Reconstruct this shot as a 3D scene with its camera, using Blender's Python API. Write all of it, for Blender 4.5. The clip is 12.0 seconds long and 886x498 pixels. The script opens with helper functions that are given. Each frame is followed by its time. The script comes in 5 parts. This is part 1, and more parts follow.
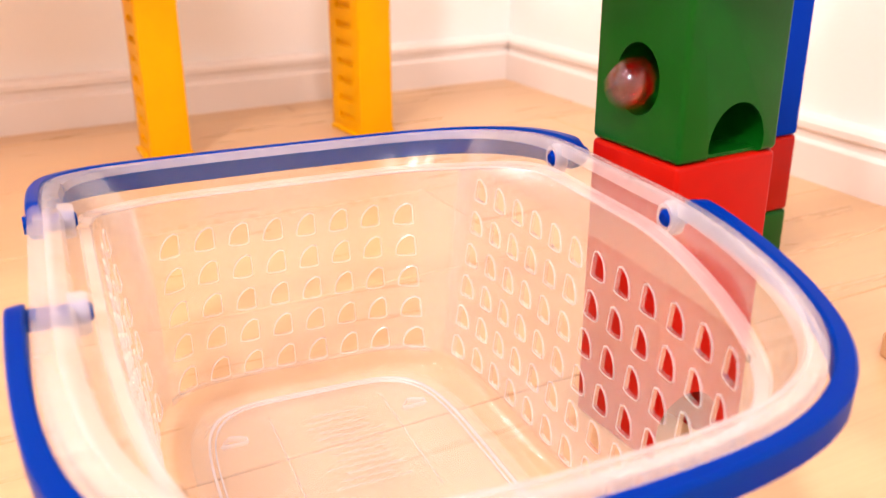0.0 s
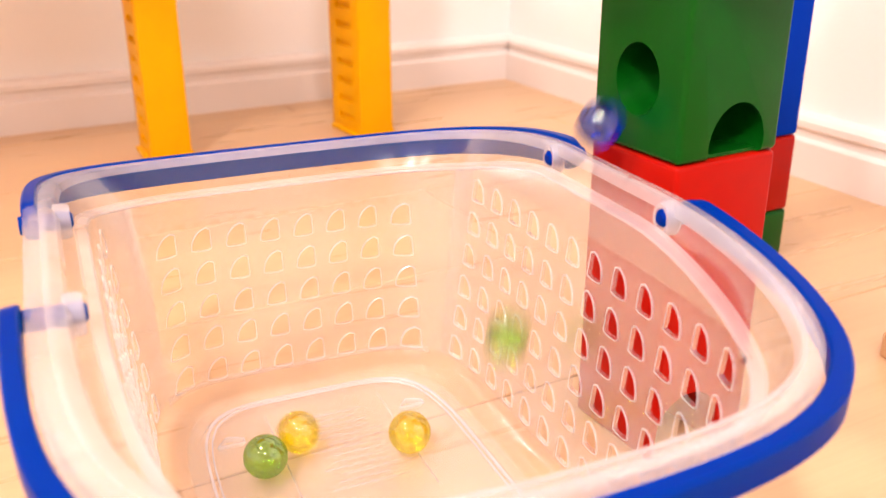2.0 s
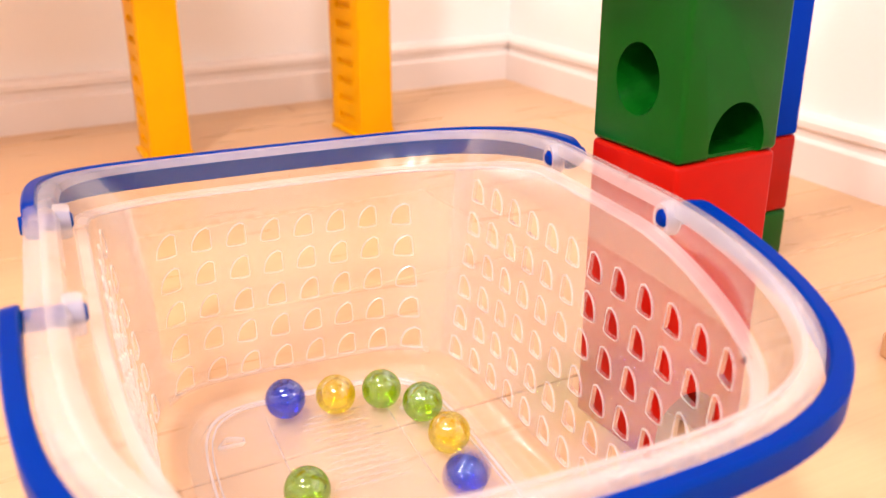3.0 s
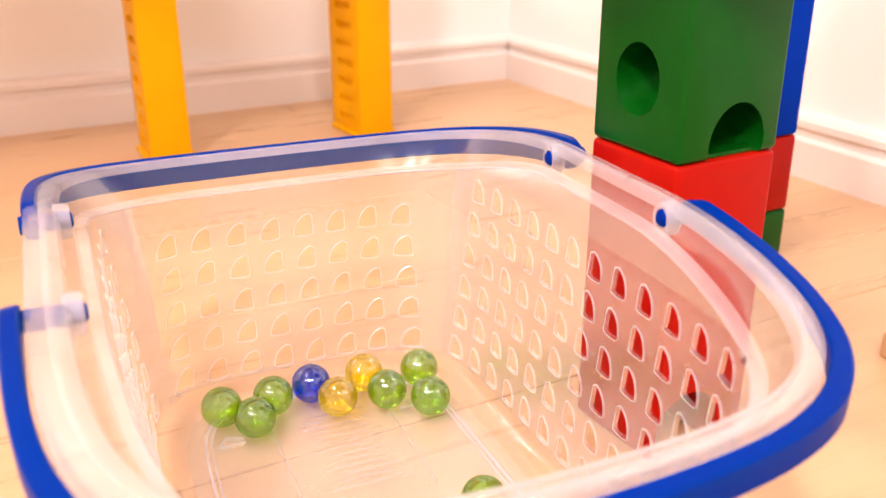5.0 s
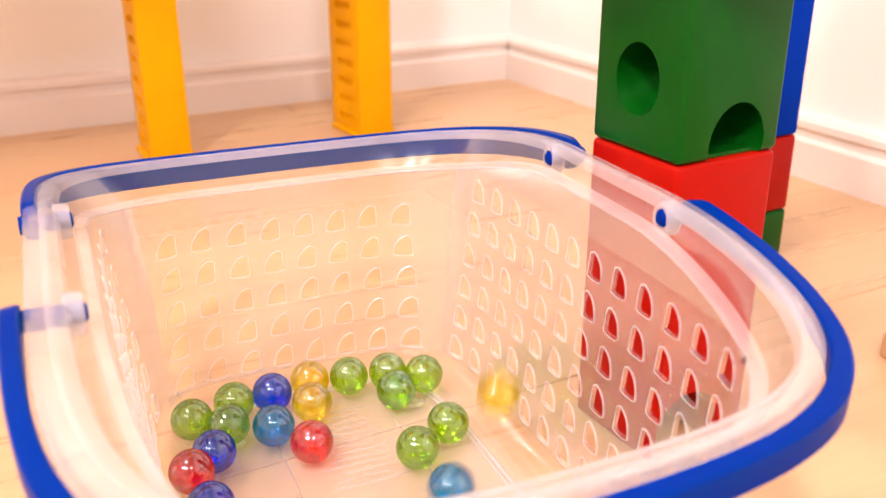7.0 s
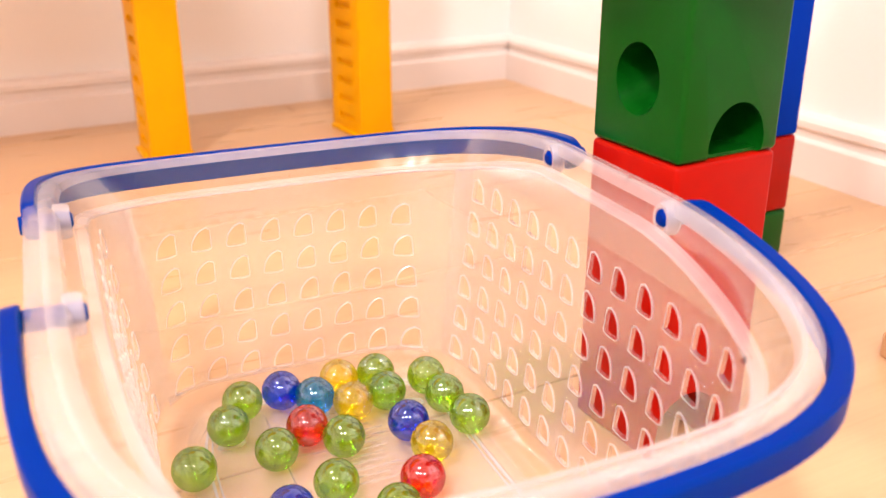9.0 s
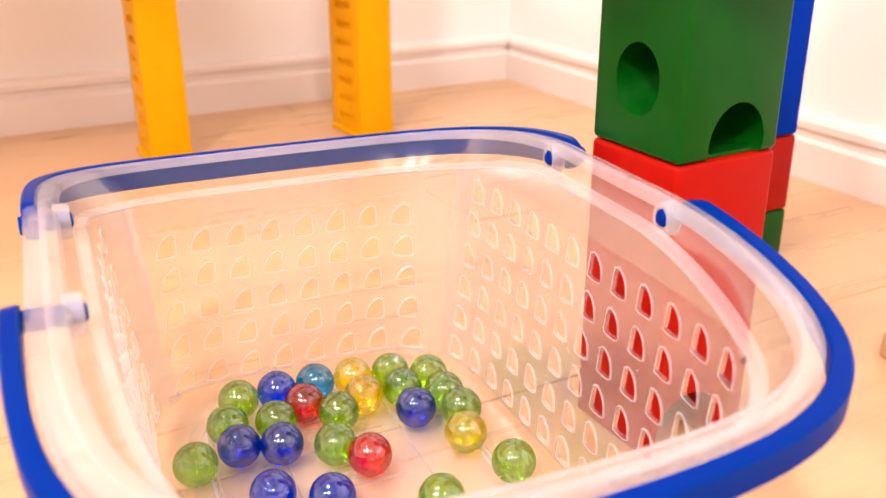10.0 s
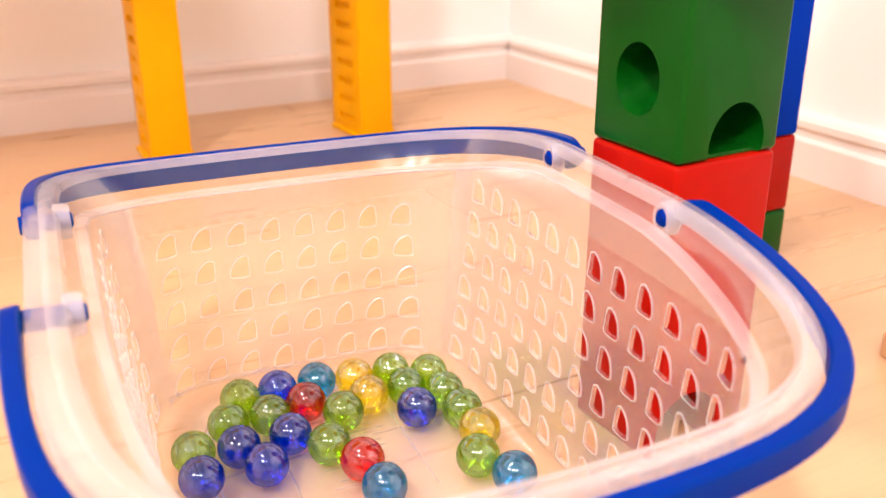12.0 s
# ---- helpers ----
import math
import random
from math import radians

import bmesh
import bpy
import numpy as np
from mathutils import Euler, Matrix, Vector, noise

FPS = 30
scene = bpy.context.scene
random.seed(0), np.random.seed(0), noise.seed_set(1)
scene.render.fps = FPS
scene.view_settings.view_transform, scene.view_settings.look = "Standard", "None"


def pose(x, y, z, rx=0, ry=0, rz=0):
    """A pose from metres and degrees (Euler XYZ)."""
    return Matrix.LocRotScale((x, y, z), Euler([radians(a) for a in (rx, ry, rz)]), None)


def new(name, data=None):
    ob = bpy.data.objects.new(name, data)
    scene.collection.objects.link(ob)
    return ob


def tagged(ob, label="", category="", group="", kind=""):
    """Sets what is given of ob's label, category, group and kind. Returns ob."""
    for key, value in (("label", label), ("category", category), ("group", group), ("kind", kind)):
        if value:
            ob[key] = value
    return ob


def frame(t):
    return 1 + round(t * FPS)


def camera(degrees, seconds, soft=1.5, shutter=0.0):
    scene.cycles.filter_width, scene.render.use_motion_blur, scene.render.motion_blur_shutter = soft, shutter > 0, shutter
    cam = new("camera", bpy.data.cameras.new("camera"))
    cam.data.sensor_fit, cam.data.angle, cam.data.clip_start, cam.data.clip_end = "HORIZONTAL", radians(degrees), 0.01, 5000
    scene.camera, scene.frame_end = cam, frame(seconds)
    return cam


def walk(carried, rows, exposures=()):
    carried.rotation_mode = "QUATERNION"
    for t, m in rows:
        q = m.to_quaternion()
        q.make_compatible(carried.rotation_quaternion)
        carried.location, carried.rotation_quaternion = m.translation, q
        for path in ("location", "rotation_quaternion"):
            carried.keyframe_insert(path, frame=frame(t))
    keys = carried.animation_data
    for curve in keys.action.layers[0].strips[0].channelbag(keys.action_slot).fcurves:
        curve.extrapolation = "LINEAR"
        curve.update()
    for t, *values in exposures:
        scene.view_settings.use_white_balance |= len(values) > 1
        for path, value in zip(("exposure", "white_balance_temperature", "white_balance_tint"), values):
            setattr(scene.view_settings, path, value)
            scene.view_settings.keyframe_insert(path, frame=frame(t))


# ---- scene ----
import itertools

# The camera stands still on its support.
cam = camera(50.86, 12.0, soft=1.5, shutter=0.2500)
cam.data.dof.use_dof, cam.data.dof.focus_distance, cam.data.dof.aperture_fstop = True, 0.37, 14.0
EYE = pose(0.0, 0.0, 0.22, 68.08, 0.0, 0.0) @ pose(0, 0, 0, 0, 0, -0.13)
walk(cam, [(0.0, EYE), (12.0, EYE)], exposures=[(0.0, 1.47), (12.0, 1.47)])

# ---- light ----
scene.cycles.transparent_max_bounces = 32      # many clear layers lie one behind another
world = bpy.data.worlds.new("room_air")
scene.world = world
world.use_nodes = True
world.node_tree.nodes["Background"].inputs[0].default_value = (1.0, 0.87, 0.84, 1)
world.node_tree.nodes["Background"].inputs[1].default_value = 0.25
# four round lamps on the ceiling behind the camera: place and watts
LAMPS = [(Vector((-0.72, -0.10, 2.37)), 26), (Vector((-1.50, -1.30, 2.37)), 54), (Vector((0.50, -1.50, 2.37)), 32), (Vector((-0.55, -1.50, 2.37)), 85)]
for spot, watts in LAMPS:
    lamp = bpy.data.lights.new("downlight_bulb", "SPOT")
    lamp.spot_size, lamp.spot_blend = radians(150), 0.5
    lamp.energy, lamp.color, lamp.shadow_soft_size = watts, (1.0, 0.885, 0.90), 0.15
    new("downlight_bulb", lamp).location = spot + Vector((0, 0, -0.19))


# ---- materials ----
def material(name):
    m = bpy.data.materials.new(name)
    m.use_nodes = True
    t = m.node_tree
    t.nodes.clear()
    out = t.nodes.new("ShaderNodeOutputMaterial")

    def add(kind, **inputs):
        n = t.nodes.new("ShaderNode" + kind)
        for key, value in inputs.items():
            socket = n.inputs[key.replace("_", " ")] if key.replace("_", " ") in n.inputs else n.inputs[int(key[1:])]
            if hasattr(value, "links"):
                t.links.new(value, socket)
            else:
                socket.default_value = value
        return n
    return m, t, out, add


def rgb(r, g, b):
    return (r, g, b, 1.0)


def solid(name, colour, rough=0.4, spread=0.08, scale=60.0, bump=0.02, coat=0.0, metal=0.0, spec=0.5):
    """A plain coloured surface with fine mottling and relief."""
    m, t, out, add = material(name)
    pos = add("TexCoord").outputs["Object"]
    n1 = add("TexNoise", Vector=pos, Scale=scale, Detail=4.0).outputs[0]
    n2 = add("TexNoise", Vector=pos, Scale=scale * 9, Detail=2.0).outputs[0]
    ramp = add("ValToRGB", Fac=n1)
    c = colour
    ramp.color_ramp.elements[0].color = rgb(*[v * (1 - spread) for v in c])
    ramp.color_ramp.elements[1].color = rgb(*[min(1, v * (1 + spread)) for v in c])
    ramp.color_ramp.elements[0].position, ramp.color_ramp.elements[1].position = 0.3, 0.7
    rr = add("MapRange", Value=n1, i1=0.3, i2=0.7, i3=rough * 0.97, i4=rough * 1.03)
    bp = add("Bump", Height=n2, Strength=bump, Distance=0.002)
    b = add("BsdfPrincipled", Base_Color=ramp.outputs[0], Roughness=rr.outputs[0], Metallic=metal, Coat_Weight=coat, Specular_IOR_Level=spec, Normal=bp.outputs[0])
    t.links.new(b.outputs[0], out.inputs[0])
    return m


def clear_plastic(name, body, colour=(0.92, 0.89, 0.93), rough=0.22, tint=(0.985, 0.985, 0.983), shine=0.35):
    """Milky see-through polypropylene; body is the share of light that it scatters."""
    m, t, out, add = material(name)
    pos = add("TexCoord").outputs["Object"]
    cloud = add("TexNoise", Vector=pos, Scale=35.0, Detail=3.0).outputs[0]
    fine = add("TexNoise", Vector=pos, Scale=700.0, Detail=2.0).outputs[0]
    bp = add("Bump", Height=fine, Strength=0.04, Distance=0.001).outputs[0]
    share = add("MapRange", Value=cloud, i1=0.3, i2=0.7, i3=body * 0.85, i4=body * 1.15).outputs[0]
    clear = add("BsdfTransparent", Color=rgb(*tint))
    diff = add("BsdfDiffuse", Color=rgb(*colour), Normal=bp)
    trans = add("BsdfTranslucent", Color=rgb(*colour), Normal=bp)
    milk = add("MixShader", i0=0.5, i1=diff.outputs[0], i2=trans.outputs[0])
    base = add("MixShader", i0=share, i1=clear.outputs[0], i2=milk.outputs[0])
    gloss = add("BsdfGlossy", Roughness=rough, Normal=bp)
    fres = add("Fresnel", IOR=1.45)
    half = add("Math", i0=fres.outputs[0], i1=shine)
    half.operation = "MULTIPLY"
    mix = add("MixShader", i0=half.outputs[0], i1=base.outputs[0], i2=gloss.outputs[0])
    t.links.new(mix.outputs[0], out.inputs[0])
    return m


def glowing_plastic(name, colour, inner):
    """Coloured plastic that lets some light through."""
    m, t, out, add = material(name)
    pos = add("TexCoord").outputs["Object"]
    n = add("TexNoise", Vector=pos, Scale=500.0, Detail=2.0).outputs[0]
    bp = add("Bump", Height=n, Strength=0.03, Distance=0.001).outputs[0]
    face = add("BsdfPrincipled", Base_Color=rgb(*colour), Roughness=0.28, Specular_IOR_Level=0.05, Normal=bp)
    trans = add("BsdfTranslucent", Color=rgb(*inner))
    mix = add("MixShader", i0=0.36, i1=face.outputs[0], i2=trans.outputs[0])
    t.links.new(mix.outputs[0], out.inputs[0])
    return m


def marble_glass(name, colour):
    """Coloured glass with a lustre on the outside and a little bloom within."""
    m, t, out, add = material(name)
    pos = add("TexCoord").outputs["Object"]
    n = add("TexNoise", Vector=pos, Scale=110.0, Detail=2.0, Distortion=2.0).outputs[0]
    ramp = add("ValToRGB", Fac=n)
    ramp.color_ramp.elements[0].color = rgb(*[v * 0.92 for v in colour])
    ramp.color_ramp.elements[1].color = rgb(*[min(1, v * 1.06) for v in colour])
    ramp.color_ramp.elements[0].position, ramp.color_ramp.elements[1].position = 0.35, 0.65
    g = add("BsdfRefraction", Color=ramp.outputs[0], Roughness=0.0, IOR=1.48)
    tr = add("BsdfTransparent", Color=rgb(*[v ** 0.55 for v in colour]))
    deep = add("BsdfTranslucent", Color=ramp.outputs[0])
    front = add("BsdfDiffuse", Color=ramp.outputs[0])
    body = add("MixShader", i0=0.30, i1=deep.outputs[0], i2=front.outputs[0])
    see = add("MixShader", i0=0.5, i1=g.outputs[0], i2=tr.outputs[0])
    base = add("MixShader", i0=0.07, i1=see.outputs[0], i2=body.outputs[0])
    gl = add("BsdfGlossy", Roughness=0.0, Color=rgb(0.88, 0.96, 1.0))
    lw = add("LayerWeight", Blend=0.28)
    lustre = add("MapRange", Value=lw.outputs["Facing"], i1=0.0, i2=1.0, i3=0.09, i4=0.34)
    mix = add("MixShader", i0=lustre.outputs[0], i1=base.outputs[0], i2=gl.outputs[0])
    t.links.new(mix.outputs[0], out.inputs[0])
    return m


def wood_floor(name):
    m, t, out, add = material(name)
    pos = add("TexCoord").outputs["Object"]
    rnd = add("ObjectInfo").outputs["Random"]
    shift = add("CombineXYZ", X=rnd, Y=rnd, Z=rnd)
    vm = add("VectorMath", i0=shift.outputs[0], i1=(7.0, 3.0, 5.0))
    vm.operation = "MULTIPLY"
    va = add("VectorMath", i0=pos, i1=vm.outputs[0])
    mp = add("Mapping", Vector=va.outputs[0], Scale=(2.0, 28.0, 4.0))
    grain = add("TexNoise", Vector=mp.outputs[0], Scale=3.0, Detail=6.0, Distortion=0.6).outputs[0]
    mp2 = add("Mapping", Vector=va.outputs[0], Scale=(6.0, 160.0, 10.0))
    fine = add("TexNoise", Vector=mp2.outputs[0], Scale=4.0, Detail=3.0).outputs[0]
    ramp = add("ValToRGB", Fac=grain)
    ramp.color_ramp.elements[0].color = rgb(0.54, 0.335, 0.175)
    ramp.color_ramp.elements[1].color = rgb(0.59, 0.380, 0.205)
    ramp.color_ramp.elements[0].position, ramp.color_ramp.elements[1].position = 0.32, 0.68
    mixc = add("Mix", A=0.0)
    mixc.data_type, mixc.blend_type = "RGBA", "MULTIPLY"
    fr = add("ValToRGB", Fac=fine)
    fr.color_ramp.elements[0].color, fr.color_ramp.elements[1].color = rgb(0.93, 0.91, 0.89), rgb(1, 1, 1)
    mixc.inputs[0].default_value = 1.0
    t.links.new(ramp.outputs[0], mixc.inputs[6])
    t.links.new(fr.outputs[0], mixc.inputs[7])
    rr = add("MapRange", Value=grain, i1=0.3, i2=0.7, i3=0.26, i4=0.38)
    bp = add("Bump", Height=fine, Strength=0.05, Distance=0.001)
    b = add("BsdfPrincipled", Base_Color=mixc.outputs[2], Roughness=rr.outputs[0], Normal=bp.outputs[0])
    t.links.new(b.outputs[0], out.inputs[0])
    return m


def wallpaper(name, colour):
    """Embossed white vinyl wallpaper."""
    m, t, out, add = material(name)
    pos = add("TexCoord").outputs["Object"]
    n1 = add("TexNoise", Vector=pos, Scale=3.0, Detail=3.0).outputs[0]
    n2 = add("TexNoise", Vector=pos, Scale=420.0, Detail=3.0).outputs[0]
    ramp = add("ValToRGB", Fac=n1)
    ramp.color_ramp.elements[0].color = rgb(*[v * 0.96 for v in colour])
    ramp.color_ramp.elements[1].color = rgb(*colour)
    bp = add("Bump", Height=n2, Strength=0.25, Distance=0.001)
    b = add("BsdfPrincipled", Base_Color=ramp.outputs[0], Roughness=0.75, Normal=bp.outputs[0])
    t.links.new(b.outputs[0], out.inputs[0])
    return m


WALLPAPER = wallpaper("white_wallpaper", (0.80, 0.78, 0.75))
TRIM = solid("white_baseboard", (0.72, 0.65, 0.60), 0.5, 0.03, 8.0)
CEILING = wallpaper("ceiling_paper", (0.72, 0.71, 0.69))
# Made-up tan for the two unseen walls, which tones down bounced light.
UNSEEN_TAN = wallpaper("unseen_wall_tan", (0.58, 0.52, 0.47))
OAK = wood_floor("light_wood_floor")
PP_WALL = clear_plastic("thin_clear_plastic", 0.09)
PP_BASE = clear_plastic("base_plastic", 0.12, rough=0.35, shine=0.12)
PP_FILLET = clear_plastic("thick_fillet_plastic", 0.045, rough=0.14, tint=(0.980, 0.962, 0.945), shine=0.12)
PP_LIP = clear_plastic("hole_edge_plastic", 0.30, rough=0.3)
PP_LINE = clear_plastic("moulded_line_plastic", 0.09)
PP_RIM = clear_plastic("thick_clear_plastic", 0.17, (0.88, 0.86, 0.97))
PP_RIDGE = clear_plastic("ridge_plastic", 0.32)
PP_COLLAR = clear_plastic("collar_plastic", 0.03, (0.84, 0.89, 0.95))
BLUE = glowing_plastic("blue_handle_plastic", (0.0, 0.019, 0.29), (0.0, 0.36, 0.64))
GREEN = solid("green_block_plastic", (0.001, 0.066, 0.003), 0.3, 0.04, 80.0, 0.02, spec=0.13)
RED = solid("red_block_plastic", (0.33, 0.004, 0.001), 0.3, 0.04, 80.0, 0.02, spec=0.08)
BLUE_BLOCK = solid("blue_block_plastic", (0.0, 0.028, 0.34), 0.6, 0.04, 80.0, 0.02, spec=0.02)
YELLOW = solid("yellow_plastic", (0.74, 0.36, 0.0), 0.45, 0.04, 30.0, spec=0.1)
LAMP_GLOW, tree_, out_, add_ = material("lamp_glow")
tree_.links.new(add_("Emission", Color=rgb(1.0, 0.84, 0.74), Strength=5.0).outputs[0], out_.inputs[0])
GLASS = {
    "green": marble_glass("green_glass", (0.46, 0.74, 0.05)),
    "yellow": marble_glass("yellow_glass", (1.0, 0.88, 0.02)),
    "blue": marble_glass("blue_glass", (0.0, 0.085, 0.95)),
    "cyan": marble_glass("light_blue_glass", (0.0, 0.46, 0.84)),
    "red": marble_glass("red_glass", (0.92, 0.04, 0.03)),
}


# ---- mesh helpers ----
def mesh_of(name, bm, mats, smooth=True):
    me = bpy.data.meshes.new(name)
    bmesh.ops.recalc_face_normals(bm, faces=bm.faces)
    bm.to_mesh(me)
    bm.free()
    for mat in mats if isinstance(mats, (list, tuple)) else [mats]:
        me.materials.append(mat)
    if smooth:
        for p in me.polygons:
            p.use_smooth = True
        me.set_sharp_from_angle(angle=radians(38))
    return me


def part(name, bm, mats, parent=None, label="", smooth=True):
    ob = new(name, mesh_of(name, bm, mats, smooth))
    if parent is not None:
        ob.parent = parent
    return tagged(ob, label)


def box_into(bm, lo, hi, bevel=0.0, m=None, segments=2):
    c = [(a + b) / 2 for a, b in zip(lo, hi)]
    s = [b - a for a, b in zip(lo, hi)]
    got = bmesh.ops.create_cube(bm, size=1.0, matrix=Matrix.Translation(c) @ Matrix.Diagonal((*s, 1)))
    verts = got["verts"]
    if bevel:
        edges = list({e for v in verts for e in v.link_edges})
        r = bmesh.ops.bevel(bm, geom=edges, offset=bevel, segments=segments, profile=0.5, affect="EDGES")
        verts = r["verts"]
    if m is not None:
        bmesh.ops.transform(bm, matrix=m, verts=verts)


def box(lo, hi, bevel=0.0, segments=2):
    bm = bmesh.new()
    box_into(bm, lo, hi, bevel, None, segments)
    return bm


def rounds(bm, lo, hi, r1, n=24, r2=None):
    """A round bar from lo to hi."""
    a, b = Vector(lo), Vector(hi)
    m = Matrix.Translation((a + b) / 2) @ (b - a).to_track_quat("Z", "Y").to_matrix().to_4x4()
    bmesh.ops.create_cone(bm, cap_ends=True, segments=n, radius1=r1, radius2=r1 if r2 is None else r2, depth=(b - a).length, matrix=m)


def cut(ob, bm):
    """Cuts the closed shape bm out of ob's mesh."""
    tool = new("cutter", mesh_of("cutter", bm, ob.data.materials[0]))
    mod = ob.modifiers.new("cut", "BOOLEAN")
    mod.operation, mod.solver, mod.object = "DIFFERENCE", "EXACT", tool
    keep, ob.parent = ob.parent, None
    graph = bpy.context.evaluated_depsgraph_get()
    me = bpy.data.meshes.new_from_object(ob.evaluated_get(graph))
    ob.modifiers.clear()
    ob.data, ob.parent = me, keep
    bpy.data.objects.remove(tool)
    me.set_sharp_from_angle(angle=radians(38))


def empty(name, m, label, category, group="", kind=""):
    ob = new(name)
    ob.matrix_basis = m
    ob.empty_display_size = 0.02
    return tagged(ob, label, category, group, kind)


# ---- room ----
YAW = 28.2
CORNER = pose(0.073, 1.075, 0, 0, 0, YAW)   # x along the back wall, -y along the side wall
BACK, SIDE, HIGH = 3.0, 3.4, 2.4


def room_box(name, lo, hi, mat, label, parent=None):
    ob = part(name, box(lo, hi), mat, parent, smooth=False)
    ob.matrix_basis = CORNER
    return tagged(ob, label, "wall" if "wall" in name else name, kind="structure")


room_box("wall_north", (-BACK, 0.012, 0), (0.12, 0.12, HIGH), WALLPAPER, "plain white embossed wallpapered wall behind the toys")
room_box("wall_east", (0.012, -SIDE, 0), (0.12, 0.012, HIGH), WALLPAPER, "plain white embossed wallpapered side wall")
room_box("wall_west", (-BACK - 0.12, -SIDE, 0), (-BACK, 0.12, HIGH), UNSEEN_TAN, "plain unseen wall, made tan to dim the bounced light")
room_box("wall_south", (-BACK, -SIDE - 0.12, 0), (0.12, -SIDE, HIGH), UNSEEN_TAN, "plain unseen wall, made tan to dim the bounced light")
room_box("ceiling", (-BACK, -SIDE, HIGH), (0.12, 0.12, HIGH + 0.1), CEILING, "plain white papered ceiling")


def baseboard(name, length, m, label):
    """A moulded skirting along x, its back against y = 0.012."""
    prof = [(0.012, 0), (0.0, 0), (0.0, 0.0285), (0.0015, 0.0300), (0.0040, 0.0310), (0.0040, 0.0375), (0.0015, 0.0390),
            (0.0015, 0.0440), (0.0040, 0.0475), (0.0085, 0.0490), (0.012, 0.0490)]
    bm = bmesh.new()
    rings = [[bm.verts.new((x, y, z)) for y, z in prof] for x in (0.0, length)]
    for i in range(len(prof)):
        j = (i + 1) % len(prof)
        bm.faces.new((rings[0][i], rings[0][j], rings[1][j], rings[1][i]))
    for r in rings:
        bm.faces.new(r)
    ob = part(name, bm, TRIM, smooth=False)
    ob.matrix_basis = m
    return tagged(ob, label, "baseboard", kind="structure")


baseboard("baseboard", BACK + 0.012, CORNER @ pose(-BACK, 0, 0), "white moulded baseboard along the back wall")
baseboard("baseboard", SIDE, CORNER @ pose(0, 0, 0, 0, 0, -90), "white moulded baseboard along the side wall")

# the lamps on the ceiling
for spot, watts in LAMPS:
    downlight = empty("ceiling_lamp", Matrix.Translation(spot), "round white ceiling lamp, lit, with a warm glow", "lamp", "ceiling lamps")
    bm = bmesh.new()
    rounds(bm, (0, 0, 0.0), (0, 0, 0.03), 0.16, 32, 0.18)
    part("housing", bm, TRIM, downlight)
    bm = bmesh.new()
    rounds(bm, (0, 0, -0.012), (0, 0, -0.001), 0.135, 32, 0.150)
    part("diffuser", bm, LAMP_GLOW, downlight, "glowing warm white diffuser")


# ---- the block towers ----
SIDE_B = 0.049
TOWER = pose(0.0919, 0.3473, 0, 0, 0, 29.0)


def block(name, z0, z1, mat, base, label, cuts=()):
    s = SIDE_B / 2
    ob = part(name, box((-s, -s, z0 + 0.0002), (s, s, z1), 0.0022, 3), mat)
    for bm in cuts:
        cut(ob, bm)
    ob.matrix_basis = base
    return tagged(ob, label, "toy block", "stacked toy blocks")


def bore(lo, hi, r, n=40):
    bm = bmesh.new()
    rounds(bm, lo, hi, r, n)
    return bm


S = SIDE_B / 2
block("arch_block", 0.0, 0.124, RED, TOWER, "tall glossy red toy block with an arched foot opening",
      [bore((-0.0065, -S - 0.01, 0.0120), (-0.0065, S + 0.01, 0.0120), 0.0160), box((-0.0225, -S - 0.01, -0.01), (0.0095, S + 0.01, 0.0121))])
exit_block = block("marble_exit_block", 0.124, 0.208, GREEN, TOWER, "tall glossy green block with round marble exit and arch",
      [bore((-S - 0.01, 0, 0.1460), (-0.004, 0, 0.1615), 0.0118), box((-0.0185, -0.0185, 0.185), (0.0185, 0.0185, 0.40)),
       bore((-0.006, 0, 0.164), (-0.006, 0, 0.20), 0.0105),
       bore((0.003, -S - 0.01, 0.1225), (0.003, -S + 0.022, 0.1417), 0.0136)])
bm = bmesh.new()
bm.from_mesh(exit_block.data)
box_into(bm, (-0.012, -S + 0.003, 0.1243), (0.018, 0.004, 0.1256))      # the floor of the arch
bm.to_mesh(exit_block.data)
bm.free()
# Unseen dish added on the tower: shades the block's top, holds waiting marbles.
bm = bmesh.new()
rings = []
for r, z in ((0.020, 0.208), (0.030, 0.209), (0.056, 0.211), (0.058, 0.213), (0.058, 0.262), (0.055, 0.262), (0.055, 0.216), (0.020, 0.212)):
    rings.append([bm.verts.new((r * math.cos(a), r * math.sin(a), z)) for a in [2 * math.pi * k / 48 for k in range(48)]])
for p, q in zip(rings, rings[1:] + rings[:1]):
    for k in range(48):
        bm.faces.new((p[k], p[(k + 1) % 48], q[(k + 1) % 48], q[k]))
dish = part("marble_dish", bm, RED)
dish.matrix_basis = TOWER
tagged(dish, "round red unseen dish added on the tower for shade and waiting marbles", "toy dish")

REAR = pose(0.1767, 0.5465, 0, 0, 0, 29.0)
block("half_block", 0.0, 0.030, GREEN, REAR, "low glossy green block at the base of the rear tower")
block("toy_block", 0.030, 0.0765, RED, REAR, "glossy red cube block in the rear tower")
block("column_block", 0.0765, 0.26, BLUE_BLOCK, REAR, "tall glossy blue block on the rear tower")


NATURAL = solid("natural_beech", (0.55, 0.33, 0.17), 0.5, 0.12, 90.0, 0.05)
wooden_toy = empty("wooden_toy", pose(0.2275, 0.3985, 0, 0, 0, 20), "small natural wooden toy with a green top on the floor", "toy")
part("body", box((-0.011, -0.011, 0), (0.011, 0.011, 0.014), 0.002, 3), NATURAL, wooden_toy)
